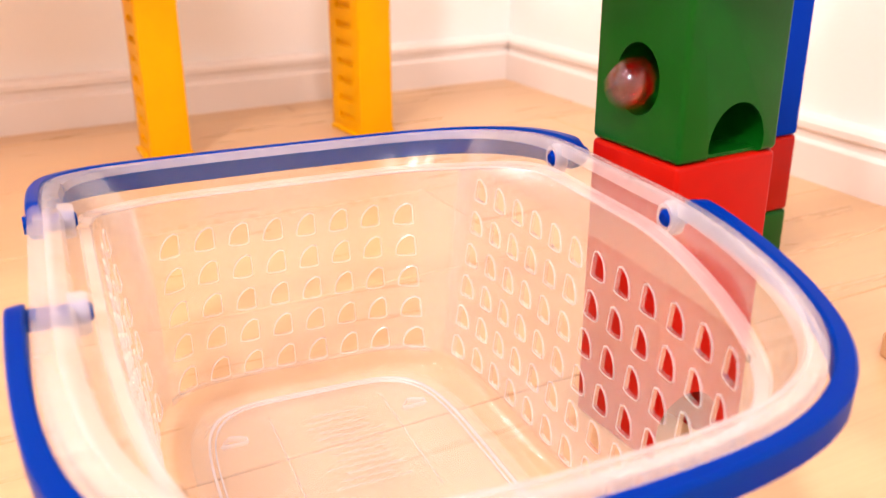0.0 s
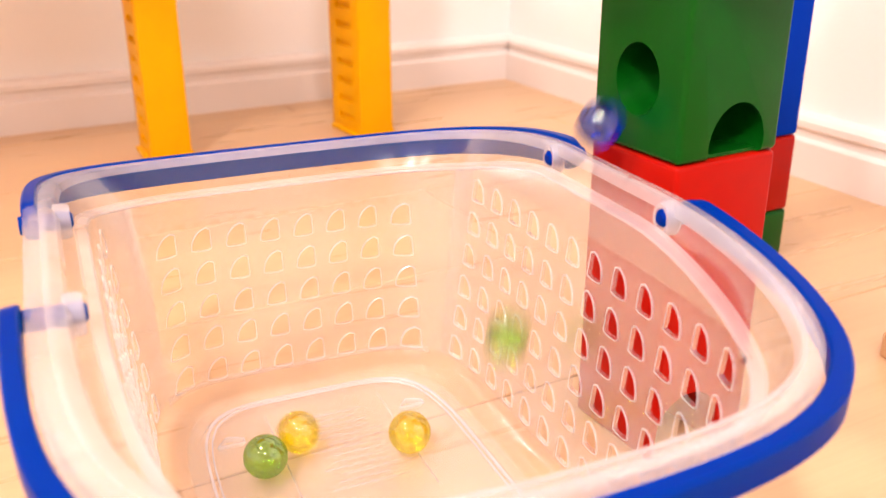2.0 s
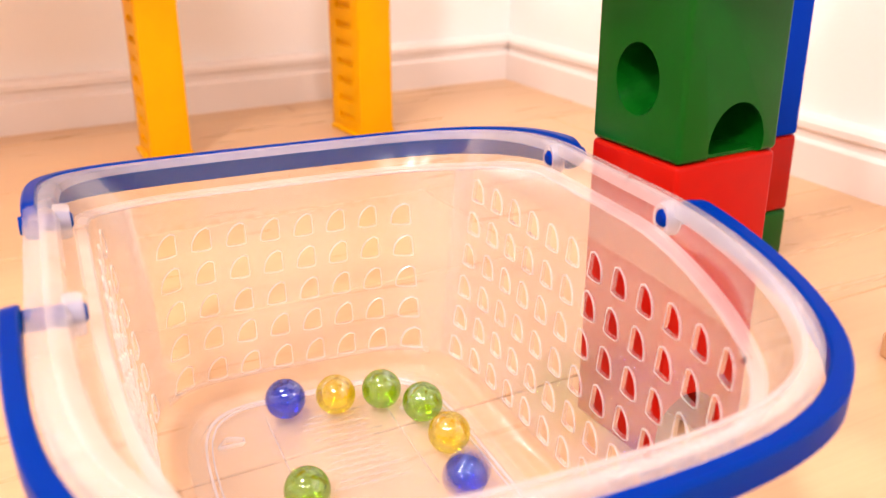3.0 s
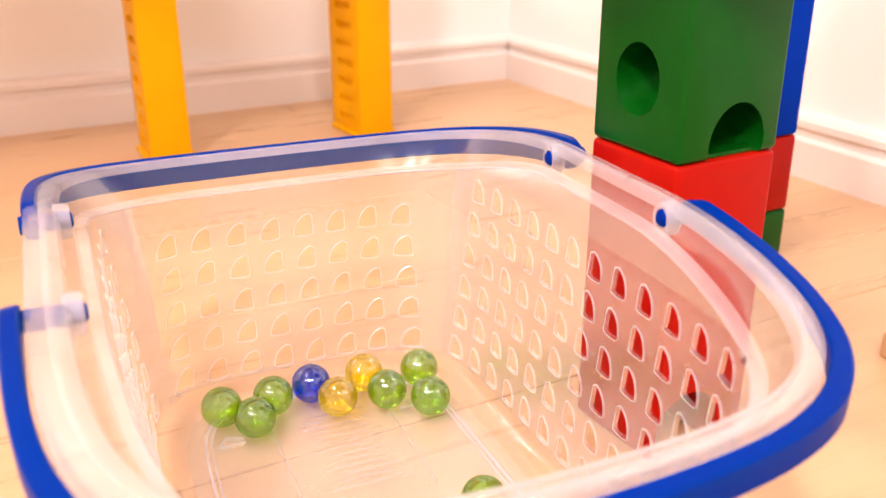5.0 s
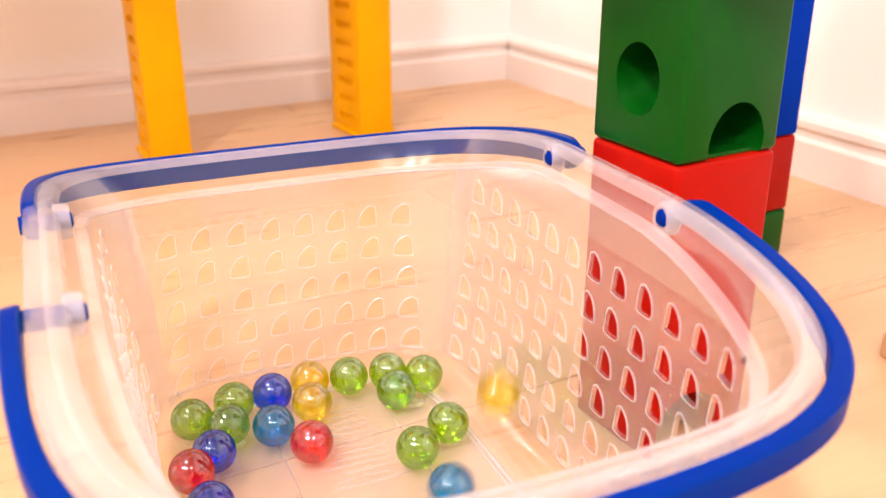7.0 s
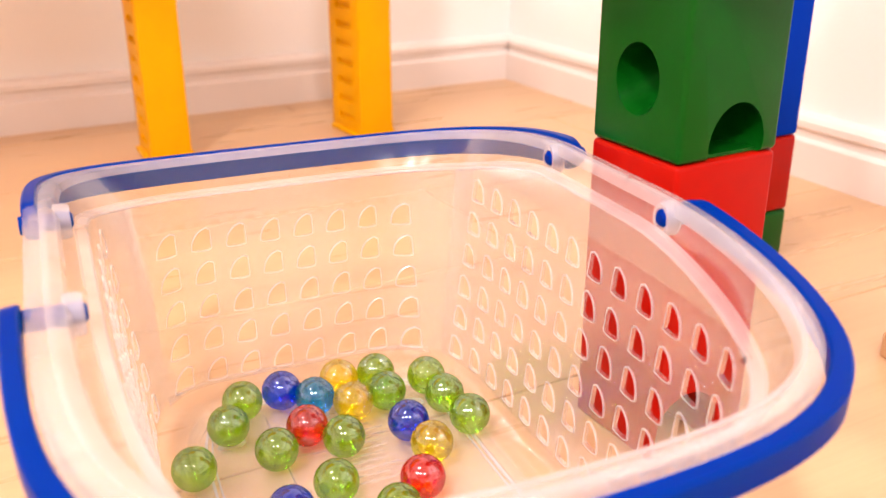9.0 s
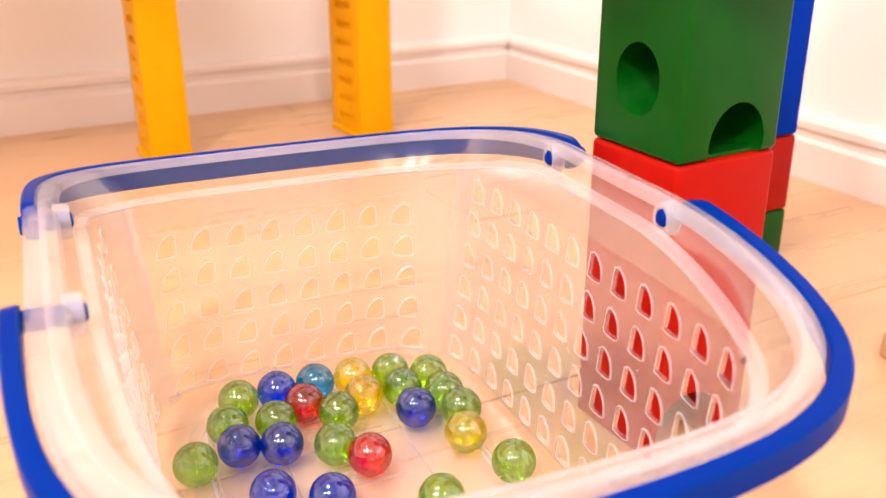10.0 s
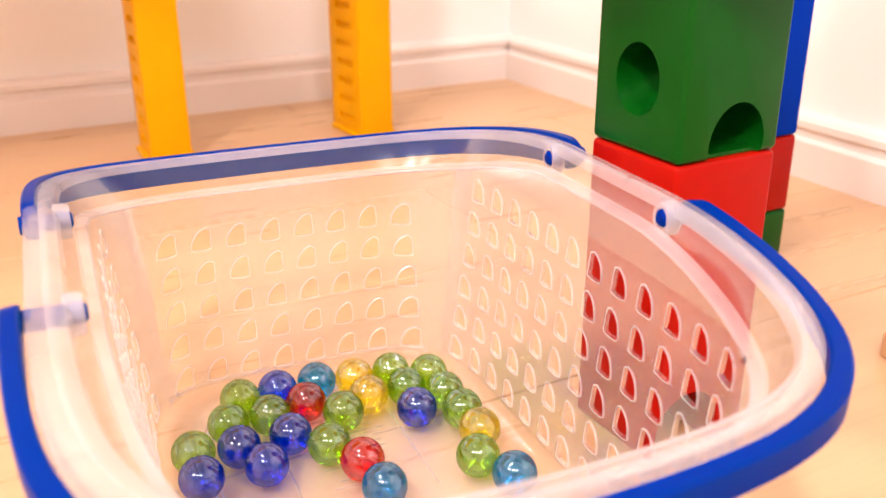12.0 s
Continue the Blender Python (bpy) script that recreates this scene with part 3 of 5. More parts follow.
def motions():
    home = basket.matrix_basis.copy()
    nudge = Matrix.Translation((0.0012, 0.0004, 0)) @ home
    walk(basket, [(0.0, nudge), (0.12, nudge), (0.2, Matrix.Translation((0.0007, 0.0002, 0)) @ home), (0.9, Matrix.Translation((0.0006, 0.0002, 0)) @ home),
                  (1.3, Matrix.Translation((0.0001, 0, 0)) @ home), (2.0, home), (12.0, home)])
    roll("red", [(0, 0.0677, 0.3337, 0.1499), (0.034, 0.057, 0.3298, 0.1359), (0.067, 0.0418, 0.3243, 0.1076), (0.1, 0.0243, 0.3179, 0.0557), (0.13, 0.0187, 0.3159, 0.0127), (0.25, -0.0049, 0.2612, 0.0127), (0.6, -0.0535, 0.2217, 0.0127), (12, -0.0535, 0.2217, 0.0127)])
    roll("yellow", [(0, 0.0885, 0.3345, 0.222), (0.467, 0.0885, 0.3345, 0.222), (0.547, 0.0902, 0.3455, 0.1862), (0.632, 0.0832, 0.3416, 0.1562), (0.667, 0.0727, 0.3358, 0.1512), (0.7, 0.0677, 0.3337, 0.1499), (0.734, 0.057, 0.3298, 0.1359), (0.767, 0.0418, 0.3243, 0.1076), (0.8, 0.0243, 0.3179, 0.0557), (0.83, 0.0187, 0.3159, 0.0127), (0.9, -0.0027, 0.295, 0.0127), (1, -0.0251, 0.3385, 0.0127), (1.1, -0.0465, 0.3643, 0.0127), (1.2, -0.0549, 0.3511, 0.0127), (1.3, -0.0588, 0.3269, 0.0127), (1.4, -0.0603, 0.3068, 0.0127), (1.5, -0.0563, 0.3033, 0.0127), (1.6, -0.0469, 0.3067, 0.0127), (1.8, -0.0296, 0.3125, 0.0127), (2, -0.0135, 0.3188, 0.0127), (2.2, 0.0033, 0.3249, 0.0127), (2.3, 0.0102, 0.3331, 0.0127), (2.4, 0.0069, 0.3348, 0.0127), (2.5, -0.0016, 0.3322, 0.0127), (2.6, -0.0046, 0.3322, 0.0127), (2.7, 0.0047, 0.3318, 0.0127), (2.8, 0.0134, 0.3335, 0.0127), (2.9, 0.0077, 0.3266, 0.0127), (3, 0.0023, 0.3187, 0.0127), (3.2, -0.0079, 0.3081, 0.0127), (3.7, -0.0212, 0.3148, 0.0127), (4.3, -0.0384, 0.3315, 0.0127), (4.8, -0.0438, 0.3439, 0.0127), (4.9, -0.045, 0.3451, 0.0127), (5, -0.0451, 0.3464, 0.0127), (5.1, -0.0497, 0.3414, 0.0127), (5.2, -0.0553, 0.3348, 0.0127), (5.3, -0.0618, 0.3313, 0.0127), (5.4, -0.0678, 0.3255, 0.0127), (5.5, -0.071, 0.3222, 0.0127), (5.6, -0.0703, 0.3199, 0.0127), (5.7, -0.0686, 0.3155, 0.0127), (5.9, -0.0675, 0.3107, 0.0127), (6, -0.0679, 0.3076, 0.0127), (6.1, -0.067, 0.3128, 0.0127), (6.2, -0.0648, 0.3199, 0.0127), (6.3, -0.0637, 0.329, 0.0127), (6.4, -0.0639, 0.3366, 0.0127), (6.5, -0.0657, 0.3379, 0.0127), (6.7, -0.0656, 0.3391, 0.0127), (6.9, -0.062, 0.3409, 0.0127), (7, -0.0557, 0.3421, 0.0127), (7.1, -0.0494, 0.3408, 0.0127), (7.2, -0.0444, 0.3433, 0.0127), (8, -0.0396, 0.3402, 0.0127), (8.8, -0.0389, 0.3402, 0.0127), (9, -0.0382, 0.3426, 0.0127), (9.3, -0.0366, 0.347, 0.0127), (9.5, -0.0362, 0.3502, 0.0127), (9.8, -0.0368, 0.3495, 0.0127), (10, -0.0341, 0.3482, 0.0127), (10.2, -0.0331, 0.3482, 0.0127), (12, -0.0321, 0.3482, 0.0127)])
    roll("green", [(0, 0.0954, 0.3584, 0.222), (0.6, 0.0954, 0.3584, 0.222), (0.68, 0.0902, 0.3455, 0.1862), (0.765, 0.0832, 0.3416, 0.1562), (0.8, 0.0727, 0.3358, 0.1512), (0.833, 0.0677, 0.3337, 0.1499), (0.867, 0.057, 0.3298, 0.1359), (0.9, 0.0418, 0.3243, 0.1076), (0.933, 0.0243, 0.3179, 0.0557), (0.963, 0.0187, 0.3159, 0.0127), (1, -0.0068, 0.2815, 0.0127), (1.15, -0.0283, 0.2628, 0.0127), (1.3, -0.0628, 0.2706, 0.0127), (1.4, -0.0784, 0.2794, 0.0127), (1.5, -0.0856, 0.2831, 0.0127), (1.6, -0.0909, 0.2845, 0.0127), (1.7, -0.0838, 0.29, 0.0127), (1.8, -0.0755, 0.2924, 0.0127), (1.9, -0.0686, 0.2953, 0.0127), (2, -0.0683, 0.3022, 0.0127), (2.1, -0.0905, 0.3191, 0.0127), (2.2, -0.1001, 0.3375, 0.0127), (2.3, -0.0792, 0.3334, 0.0127), (2.4, -0.0585, 0.3351, 0.0127), (2.5, -0.04, 0.3337, 0.0127), (2.6, -0.0276, 0.3367, 0.0127), (2.8, -0.0272, 0.3421, 0.0127), (3, -0.0269, 0.3529, 0.0127), (3.2, -0.0127, 0.3718, 0.0127), (4, -0.0132, 0.3626, 0.0127), (4.8, -0.016, 0.3566, 0.0127), (4.9, -0.0174, 0.3579, 0.0127), (5, -0.0245, 0.3527, 0.0127), (5.1, -0.0305, 0.3482, 0.0127), (5.2, -0.0336, 0.3463, 0.0127), (5.3, -0.0368, 0.3457, 0.0127), (5.4, -0.0396, 0.347, 0.0127), (5.5, -0.0426, 0.3483, 0.0127), (5.6, -0.0451, 0.3464, 0.0127), (5.7, -0.0457, 0.3433, 0.0127), (5.9, -0.0461, 0.3433, 0.0127), (6, -0.0461, 0.3464, 0.0127), (6.1, -0.0464, 0.3433, 0.0127), (6.2, -0.0448, 0.3342, 0.0127), (6.3, -0.0446, 0.3266, 0.0127), (6.4, -0.044, 0.3187, 0.0127), (6.5, -0.0413, 0.3127, 0.0127), (6.6, -0.0349, 0.3116, 0.0127), (6.7, -0.0291, 0.3106, 0.0127), (6.8, -0.0224, 0.3095, 0.0127), (6.9, -0.0161, 0.3089, 0.0127), (7, -0.0101, 0.3079, 0.0127), (7.1, -0.0041, 0.3063, 0.0127), (7.2, -0.0139, 0.3053, 0.0127), (7.6, -0.0311, 0.3132, 0.0127), (8.8, -0.0372, 0.317, 0.0127), (9, -0.0395, 0.316, 0.0127), (9.3, -0.0409, 0.3149, 0.0127), (9.5, -0.0433, 0.3171, 0.0127), (9.6, -0.0448, 0.3198, 0.0127), (9.8, -0.0427, 0.333, 0.0127), (10, -0.0435, 0.3342, 0.0127), (10.2, -0.0416, 0.3347, 0.0127), (12, -0.0416, 0.3347, 0.0127)])
    roll("green", [(0, 0.1039, 0.343, 0.222), (0.733, 0.1039, 0.343, 0.222), (0.813, 0.0902, 0.3455, 0.1862), (0.898, 0.0832, 0.3416, 0.1562), (0.933, 0.0727, 0.3358, 0.1512), (0.966, 0.0677, 0.3337, 0.1499), (1, 0.057, 0.3298, 0.1359), (1.033, 0.0418, 0.3243, 0.1076), (1.066, 0.0243, 0.3179, 0.0557), (1.096, 0.0187, 0.3159, 0.0127), (1.15, 0.0075, 0.2975, 0.0127), (1.3, -0.0048, 0.2553, 0.0127), (1.7, -0.0453, 0.2023, 0.0127), (3.9, -0.0453, 0.2023, 0.0127), (4.3, -0.0733, 0.2837, 0.0127), (4.55, -0.083, 0.3211, 0.0127), (4.8, -0.0828, 0.3434, 0.0127), (4.9, -0.0856, 0.3428, 0.0127), (5, -0.093, 0.338, 0.0127), (5.1, -0.0995, 0.3303, 0.0127), (5.2, -0.103, 0.3229, 0.0127), (5.3, -0.1012, 0.3157, 0.0127), (5.4, -0.0987, 0.3093, 0.0127), (5.5, -0.0922, 0.3046, 0.0127), (5.6, -0.0876, 0.3, 0.0127), (5.7, -0.0856, 0.295, 0.0127), (5.8, -0.0855, 0.2897, 0.0127), (5.9, -0.092, 0.299, 0.0127), (6, -0.1004, 0.3103, 0.0127), (6.1, -0.1044, 0.3223, 0.0127), (6.2, -0.1029, 0.3274, 0.0127), (6.3, -0.1021, 0.328, 0.0127), (6.8, -0.1021, 0.3291, 0.0127), (7, -0.1032, 0.3286, 0.0127), (7.2, -0.1039, 0.3251, 0.0127), (8, -0.0976, 0.3135, 0.0127), (8.8, -0.0945, 0.303, 0.0127), (8.9, -0.0947, 0.298, 0.0127), (9, -0.0937, 0.2941, 0.0127), (9.2, -0.0916, 0.2879, 0.0127), (9.4, -0.0887, 0.2828, 0.0127), (9.5, -0.0881, 0.2814, 0.0127), (9.6, -0.0897, 0.286, 0.0127), (9.8, -0.0952, 0.2956, 0.0127), (10, -0.0939, 0.297, 0.0127), (10.2, -0.0944, 0.298, 0.0127), (10.4, -0.0953, 0.3005, 0.0127), (10.6, -0.0966, 0.3046, 0.0127), (12, -0.0966, 0.3046, 0.0127)])
    roll("green", [(0, 0.08, 0.3499, 0.2398), (0.833, 0.08, 0.3499, 0.2398), (0.913, 0.0902, 0.3455, 0.1862), (0.998, 0.0832, 0.3416, 0.1562), (1.033, 0.0727, 0.3358, 0.1512), (1.066, 0.0677, 0.3337, 0.1499), (1.1, 0.057, 0.3298, 0.1359), (1.133, 0.0418, 0.3243, 0.1076), (1.166, 0.0243, 0.3179, 0.0557), (1.196, 0.0187, 0.3159, 0.0127), (1.25, 0.0033, 0.305, 0.0127), (1.3, -0.0174, 0.2808, 0.0127), (1.45, -0.0315, 0.2554, 0.0127), (1.8, -0.0085, 0.2179, 0.0127), (2.2, -0.0085, 0.2179, 0.0127), (2.4, 0.0099, 0.2688, 0.0127), (2.5, 0.0062, 0.2808, 0.0127), (2.6, 0.0005, 0.299, 0.0127), (2.7, -0.0046, 0.3088, 0.0127), (2.8, -0.0081, 0.32, 0.0127), (2.9, -0.011, 0.3349, 0.0127), (3, -0.0088, 0.3421, 0.0127), (3.2, 0.0036, 0.3601, 0.0127), (3.8, -0.0011, 0.3471, 0.0127), (4.8, -0.0073, 0.3358, 0.0127), (4.9, -0.0031, 0.3328, 0.0127), (5, -0.0055, 0.3469, 0.0127), (5.1, -0.0049, 0.3592, 0.0127), (5.2, -0.004, 0.3694, 0.0127), (5.3, -0.0123, 0.3681, 0.0127), (5.4, -0.0178, 0.3688, 0.0127), (5.5, -0.022, 0.3702, 0.0127), (5.6, -0.0254, 0.3688, 0.0127), (5.8, -0.0264, 0.3681, 0.0127), (6, -0.0256, 0.3674, 0.0127), (6.2, -0.0262, 0.3723, 0.0127), (6.4, -0.0281, 0.3688, 0.0127), (6.8, -0.0274, 0.3681, 0.0127), (7, -0.025, 0.3681, 0.0127), (7.2, -0.0249, 0.3667, 0.0127), (8, -0.0112, 0.3681, 0.0127), (8.8, -0.0092, 0.3681, 0.0127), (9, -0.0077, 0.3646, 0.0127), (9.5, -0.007, 0.3646, 0.0127), (10.2, -0.0067, 0.3667, 0.0127), (12, -0.0067, 0.3667, 0.0127)])
    roll("red", [(0, 0.0885, 0.3345, 0.2398), (1.467, 0.0885, 0.3345, 0.2398), (1.547, 0.0902, 0.3455, 0.1862), (1.632, 0.0832, 0.3416, 0.1562), (1.667, 0.0727, 0.3358, 0.1512), (1.7, 0.0677, 0.3337, 0.1499), (1.734, 0.057, 0.3298, 0.1359), (1.767, 0.0418, 0.3243, 0.1076), (1.8, 0.0243, 0.3179, 0.0557), (1.83, 0.0187, 0.3159, 0.0127), (1.9, 0.0059, 0.2794, 0.0127), (2.05, -0.0048, 0.2525, 0.0127), (2.3, -0.0351, 0.2294, 0.0127), (12, -0.0351, 0.2294, 0.0127)])
    roll("yellow", [(0, 0.0954, 0.3584, 0.2398), (1.55, 0.0954, 0.3584, 0.2398), (1.63, 0.0902, 0.3455, 0.1862), (1.715, 0.0832, 0.3416, 0.1562), (1.75, 0.0727, 0.3358, 0.1512), (1.783, 0.0677, 0.3337, 0.1499), (1.817, 0.057, 0.3298, 0.1359), (1.85, 0.0418, 0.3243, 0.1076), (1.913, 0.0187, 0.3159, 0.0127), (1.95, -0.0215, 0.3209, 0.0127), (2, -0.0581, 0.319, 0.0127), (2.1, -0.0803, 0.3191, 0.0127), (2.2, -0.0958, 0.31, 0.0127), (2.3, -0.0994, 0.3204, 0.0127), (2.4, -0.0967, 0.3353, 0.0127), (2.5, -0.0898, 0.3392, 0.0127), (2.6, -0.0773, 0.3387, 0.0127), (2.7, -0.0657, 0.3405, 0.0127), (2.8, -0.0557, 0.3423, 0.0127), (2.9, -0.0482, 0.3454, 0.0127), (3, -0.0463, 0.3482, 0.0127), (3.2, -0.0434, 0.3663, 0.0127), (4, -0.0363, 0.3627, 0.0127), (4.8, -0.0324, 0.3606, 0.0127), (4.9, -0.0338, 0.362, 0.0127), (5, -0.0355, 0.3668, 0.0127), (5.1, -0.0395, 0.3648, 0.0127), (5.2, -0.049, 0.3581, 0.0127), (5.3, -0.0518, 0.3561, 0.0127), (5.4, -0.0546, 0.3574, 0.0127), (5.5, -0.0593, 0.3601, 0.0127), (5.7, -0.058, 0.3548, 0.0127), (5.8, -0.0587, 0.3581, 0.0127), (6, -0.0588, 0.3588, 0.0127), (6.2, -0.0595, 0.3535, 0.0127), (6.4, -0.0572, 0.3515, 0.0127), (6.6, -0.0582, 0.3541, 0.0127), (6.9, -0.0585, 0.3561, 0.0127), (7, -0.059, 0.3601, 0.0127), (7.1, -0.056, 0.3581, 0.0127), (7.2, -0.0562, 0.3568, 0.0127), (8, -0.0501, 0.3594, 0.0127), (8.8, -0.0485, 0.3601, 0.0127), (9, -0.0464, 0.3621, 0.0127), (9.3, -0.0432, 0.3648, 0.0127), (9.5, -0.0416, 0.3661, 0.0127), (10, -0.0404, 0.3634, 0.0127), (12, -0.0396, 0.3627, 0.0127)])
    roll("green", [(0, 0.1039, 0.343, 0.2398), (1.667, 0.1039, 0.343, 0.2398), (1.747, 0.0902, 0.3455, 0.1862), (1.832, 0.0832, 0.3416, 0.1562), (1.867, 0.0727, 0.3358, 0.1512), (1.9, 0.0677, 0.3337, 0.1499), (1.934, 0.057, 0.3298, 0.1359), (1.967, 0.0418, 0.3243, 0.1076), (2, 0.0243, 0.3179, 0.0557), (2.03, 0.0187, 0.3159, 0.0127), (2.1, -0.0329, 0.2705, 0.0127), (2.2, -0.0539, 0.2526, 0.0127), (2.6, -0.0371, 0.1835, 0.0127), (3.8, -0.0371, 0.1835, 0.0127), (4.2, -0.0648, 0.2942, 0.0127), (4.5, -0.0668, 0.3338, 0.0127), (4.8, -0.0666, 0.3522, 0.0127), (4.9, -0.0709, 0.3523, 0.0127), (5, -0.073, 0.3472, 0.0127), (5.1, -0.0773, 0.3472, 0.0127), (5.2, -0.0812, 0.3472, 0.0127), (5.3, -0.0845, 0.3453, 0.0127), (5.4, -0.0865, 0.3441, 0.0127), (5.5, -0.089, 0.3435, 0.0127), (5.9, -0.0893, 0.3435, 0.0127), (6.1, -0.0929, 0.3404, 0.0127), (6.2, -0.092, 0.341, 0.0127), (6.3, -0.0888, 0.341, 0.0127), (6.9, -0.0894, 0.3422, 0.0127), (7.1, -0.0871, 0.3422, 0.0127), (7.2, -0.0858, 0.3422, 0.0127), (8.8, -0.0841, 0.3434, 0.0127), (9, -0.0853, 0.3428, 0.0127), (9.3, -0.0861, 0.3422, 0.0127), (10.2, -0.0872, 0.3441, 0.0127), (12, -0.0866, 0.3447, 0.0127)])
    roll("blue", [(0, 0.08, 0.3499, 0.2576), (1.733, 0.08, 0.3499, 0.2576), (1.813, 0.0902, 0.3455, 0.1862), (1.898, 0.0832, 0.3416, 0.1562), (1.933, 0.0727, 0.3358, 0.1512), (1.966, 0.0677, 0.3337, 0.1499), (2, 0.057, 0.3298, 0.1359), (2.033, 0.0418, 0.3243, 0.1076), (2.066, 0.0243, 0.3179, 0.0557), (2.096, 0.0187, 0.3159, 0.0127), (2.15, -0.0169, 0.2705, 0.0127), (2.3, -0.0563, 0.2675, 0.0127), (2.4, -0.0705, 0.2754, 0.0127), (2.5, -0.0797, 0.2838, 0.0127), (2.6, -0.0915, 0.2994, 0.0127), (2.7, -0.1018, 0.3143, 0.0127), (2.8, -0.0994, 0.3344, 0.0127), (2.9, -0.0854, 0.3424, 0.0127), (3, -0.0673, 0.3446, 0.0127), (3.2, -0.0578, 0.3511, 0.0127), (4, -0.0507, 0.3569, 0.0127), (4.8, -0.0489, 0.3607, 0.0127), (4.9, -0.0556, 0.3601, 0.0127), (5, -0.058, 0.3574, 0.0127), (5.1, -0.0624, 0.3581, 0.0127), (5.2, -0.0638, 0.3516, 0.0127), (5.3, -0.0677, 0.3484, 0.0127), (5.4, -0.0702, 0.3497, 0.0127), (5.5, -0.073, 0.3491, 0.0127), (5.7, -0.0741, 0.3497, 0.0127), (6, -0.0735, 0.3497, 0.0127), (6.2, -0.0756, 0.3484, 0.0127), (6.4, -0.074, 0.351, 0.0127), (6.7, -0.0748, 0.3516, 0.0127), (7, -0.0738, 0.3497, 0.0127), (7.1, -0.0709, 0.3484, 0.0127), (7.2, -0.0693, 0.3465, 0.0127), (8, -0.0691, 0.3516, 0.0127), (8.8, -0.0688, 0.3516, 0.0127), (9, -0.0701, 0.3516, 0.0127), (9.5, -0.071, 0.351, 0.0127), (10, -0.0721, 0.3516, 0.0127), (12, -0.0719, 0.3523, 0.0127)])
    roll("red", [(0, 0.0885, 0.3345, 0.2576), (1.867, 0.0885, 0.3345, 0.2576), (1.947, 0.0902, 0.3455, 0.1862), (2.032, 0.0832, 0.3416, 0.1562), (2.067, 0.0727, 0.3358, 0.1512), (2.1, 0.0677, 0.3337, 0.1499), (2.134, 0.057, 0.3298, 0.1359), (2.167, 0.0418, 0.3243, 0.1076), (2.2, 0.0243, 0.3179, 0.0557), (2.23, 0.0187, 0.3159, 0.0127), (2.3, -0.0176, 0.2752, 0.0127), (2.4, -0.0274, 0.2525, 0.0127), (2.7, -0.0187, 0.1908, 0.0127), (6.1, -0.0187, 0.1908, 0.0127), (6.4, -0.0647, 0.2661, 0.0127), (6.5, -0.0727, 0.2738, 0.0127), (6.6, -0.0859, 0.2726, 0.0127), (6.7, -0.0838, 0.2738, 0.0127), (6.8, -0.0877, 0.277, 0.0127), (6.9, -0.0884, 0.2851, 0.0127), (7, -0.0943, 0.2926, 0.0127), (7.1, -0.0881, 0.2898, 0.0127), (7.2, -0.0769, 0.2892, 0.0127), (7.5, -0.0469, 0.2724, 0.0127), (8, 0.0018, 0.2558, 0.0127), (8.5, 0.0179, 0.2679, 0.0127), (8.8, 0.0072, 0.282, 0.0127), (8.9, -0.0028, 0.2866, 0.0127), (9, -0.0076, 0.289, 0.0127), (9.1, -0.0128, 0.2914, 0.0127), (9.2, -0.0188, 0.2972, 0.0127), (9.3, -0.0245, 0.3002, 0.0127), (9.4, -0.0305, 0.3018, 0.0127), (9.5, -0.033, 0.3003, 0.0127), (9.6, -0.0327, 0.2998, 0.0127), (9.8, -0.0289, 0.2998, 0.0127), (10, -0.0282, 0.3033, 0.0127), (10.2, -0.0311, 0.3018, 0.0127), (10.4, -0.0322, 0.3018, 0.0127), (10.6, -0.0306, 0.2998, 0.0127), (11, -0.0327, 0.3008, 0.0127), (11.2, -0.0309, 0.3003, 0.0127), (12, -0.0309, 0.3003, 0.0127)])
    roll("green", [(0, 0.0954, 0.3584, 0.2576), (2.2, 0.0954, 0.3584, 0.2576), (2.28, 0.0902, 0.3455, 0.1862), (2.365, 0.0832, 0.3416, 0.1562), (2.4, 0.0727, 0.3358, 0.1512), (2.433, 0.0677, 0.3337, 0.1499), (2.467, 0.057, 0.3298, 0.1359), (2.5, 0.0418, 0.3243, 0.1076), (2.533, 0.0243, 0.3179, 0.0557), (2.563, 0.0187, 0.3159, 0.0127), (2.6, -0.0089, 0.2752, 0.0127), (2.7, -0.0188, 0.2689, 0.0127), (2.8, -0.0297, 0.2727, 0.0127), (2.9, -0.0398, 0.2793, 0.0127), (3, -0.0495, 0.2816, 0.0127), (3.2, -0.0703, 0.291, 0.0127), (3.5, -0.085, 0.3092, 0.0127), (4, -0.0801, 0.3295, 0.0127), (4.8, -0.0753, 0.3273, 0.0127), (4.9, -0.076, 0.329, 0.0127), (5, -0.0774, 0.3302, 0.0127), (5.1, -0.081, 0.329, 0.0127), (5.2, -0.0836, 0.3279, 0.0127), (5.3, -0.0869, 0.3256, 0.0127), (5.4, -0.087, 0.3234, 0.0127), (6, -0.0869, 0.3228, 0.0127), (6.5, -0.0861, 0.3233, 0.0127), (7, -0.0872, 0.3245, 0.0127), (7.2, -0.0867, 0.3234, 0.0127), (8.8, -0.0871, 0.3239, 0.0127), (9.5, -0.0872, 0.3228, 0.0127), (10.2, -0.0875, 0.3245, 0.0127), (12, -0.0874, 0.3251, 0.0127)])
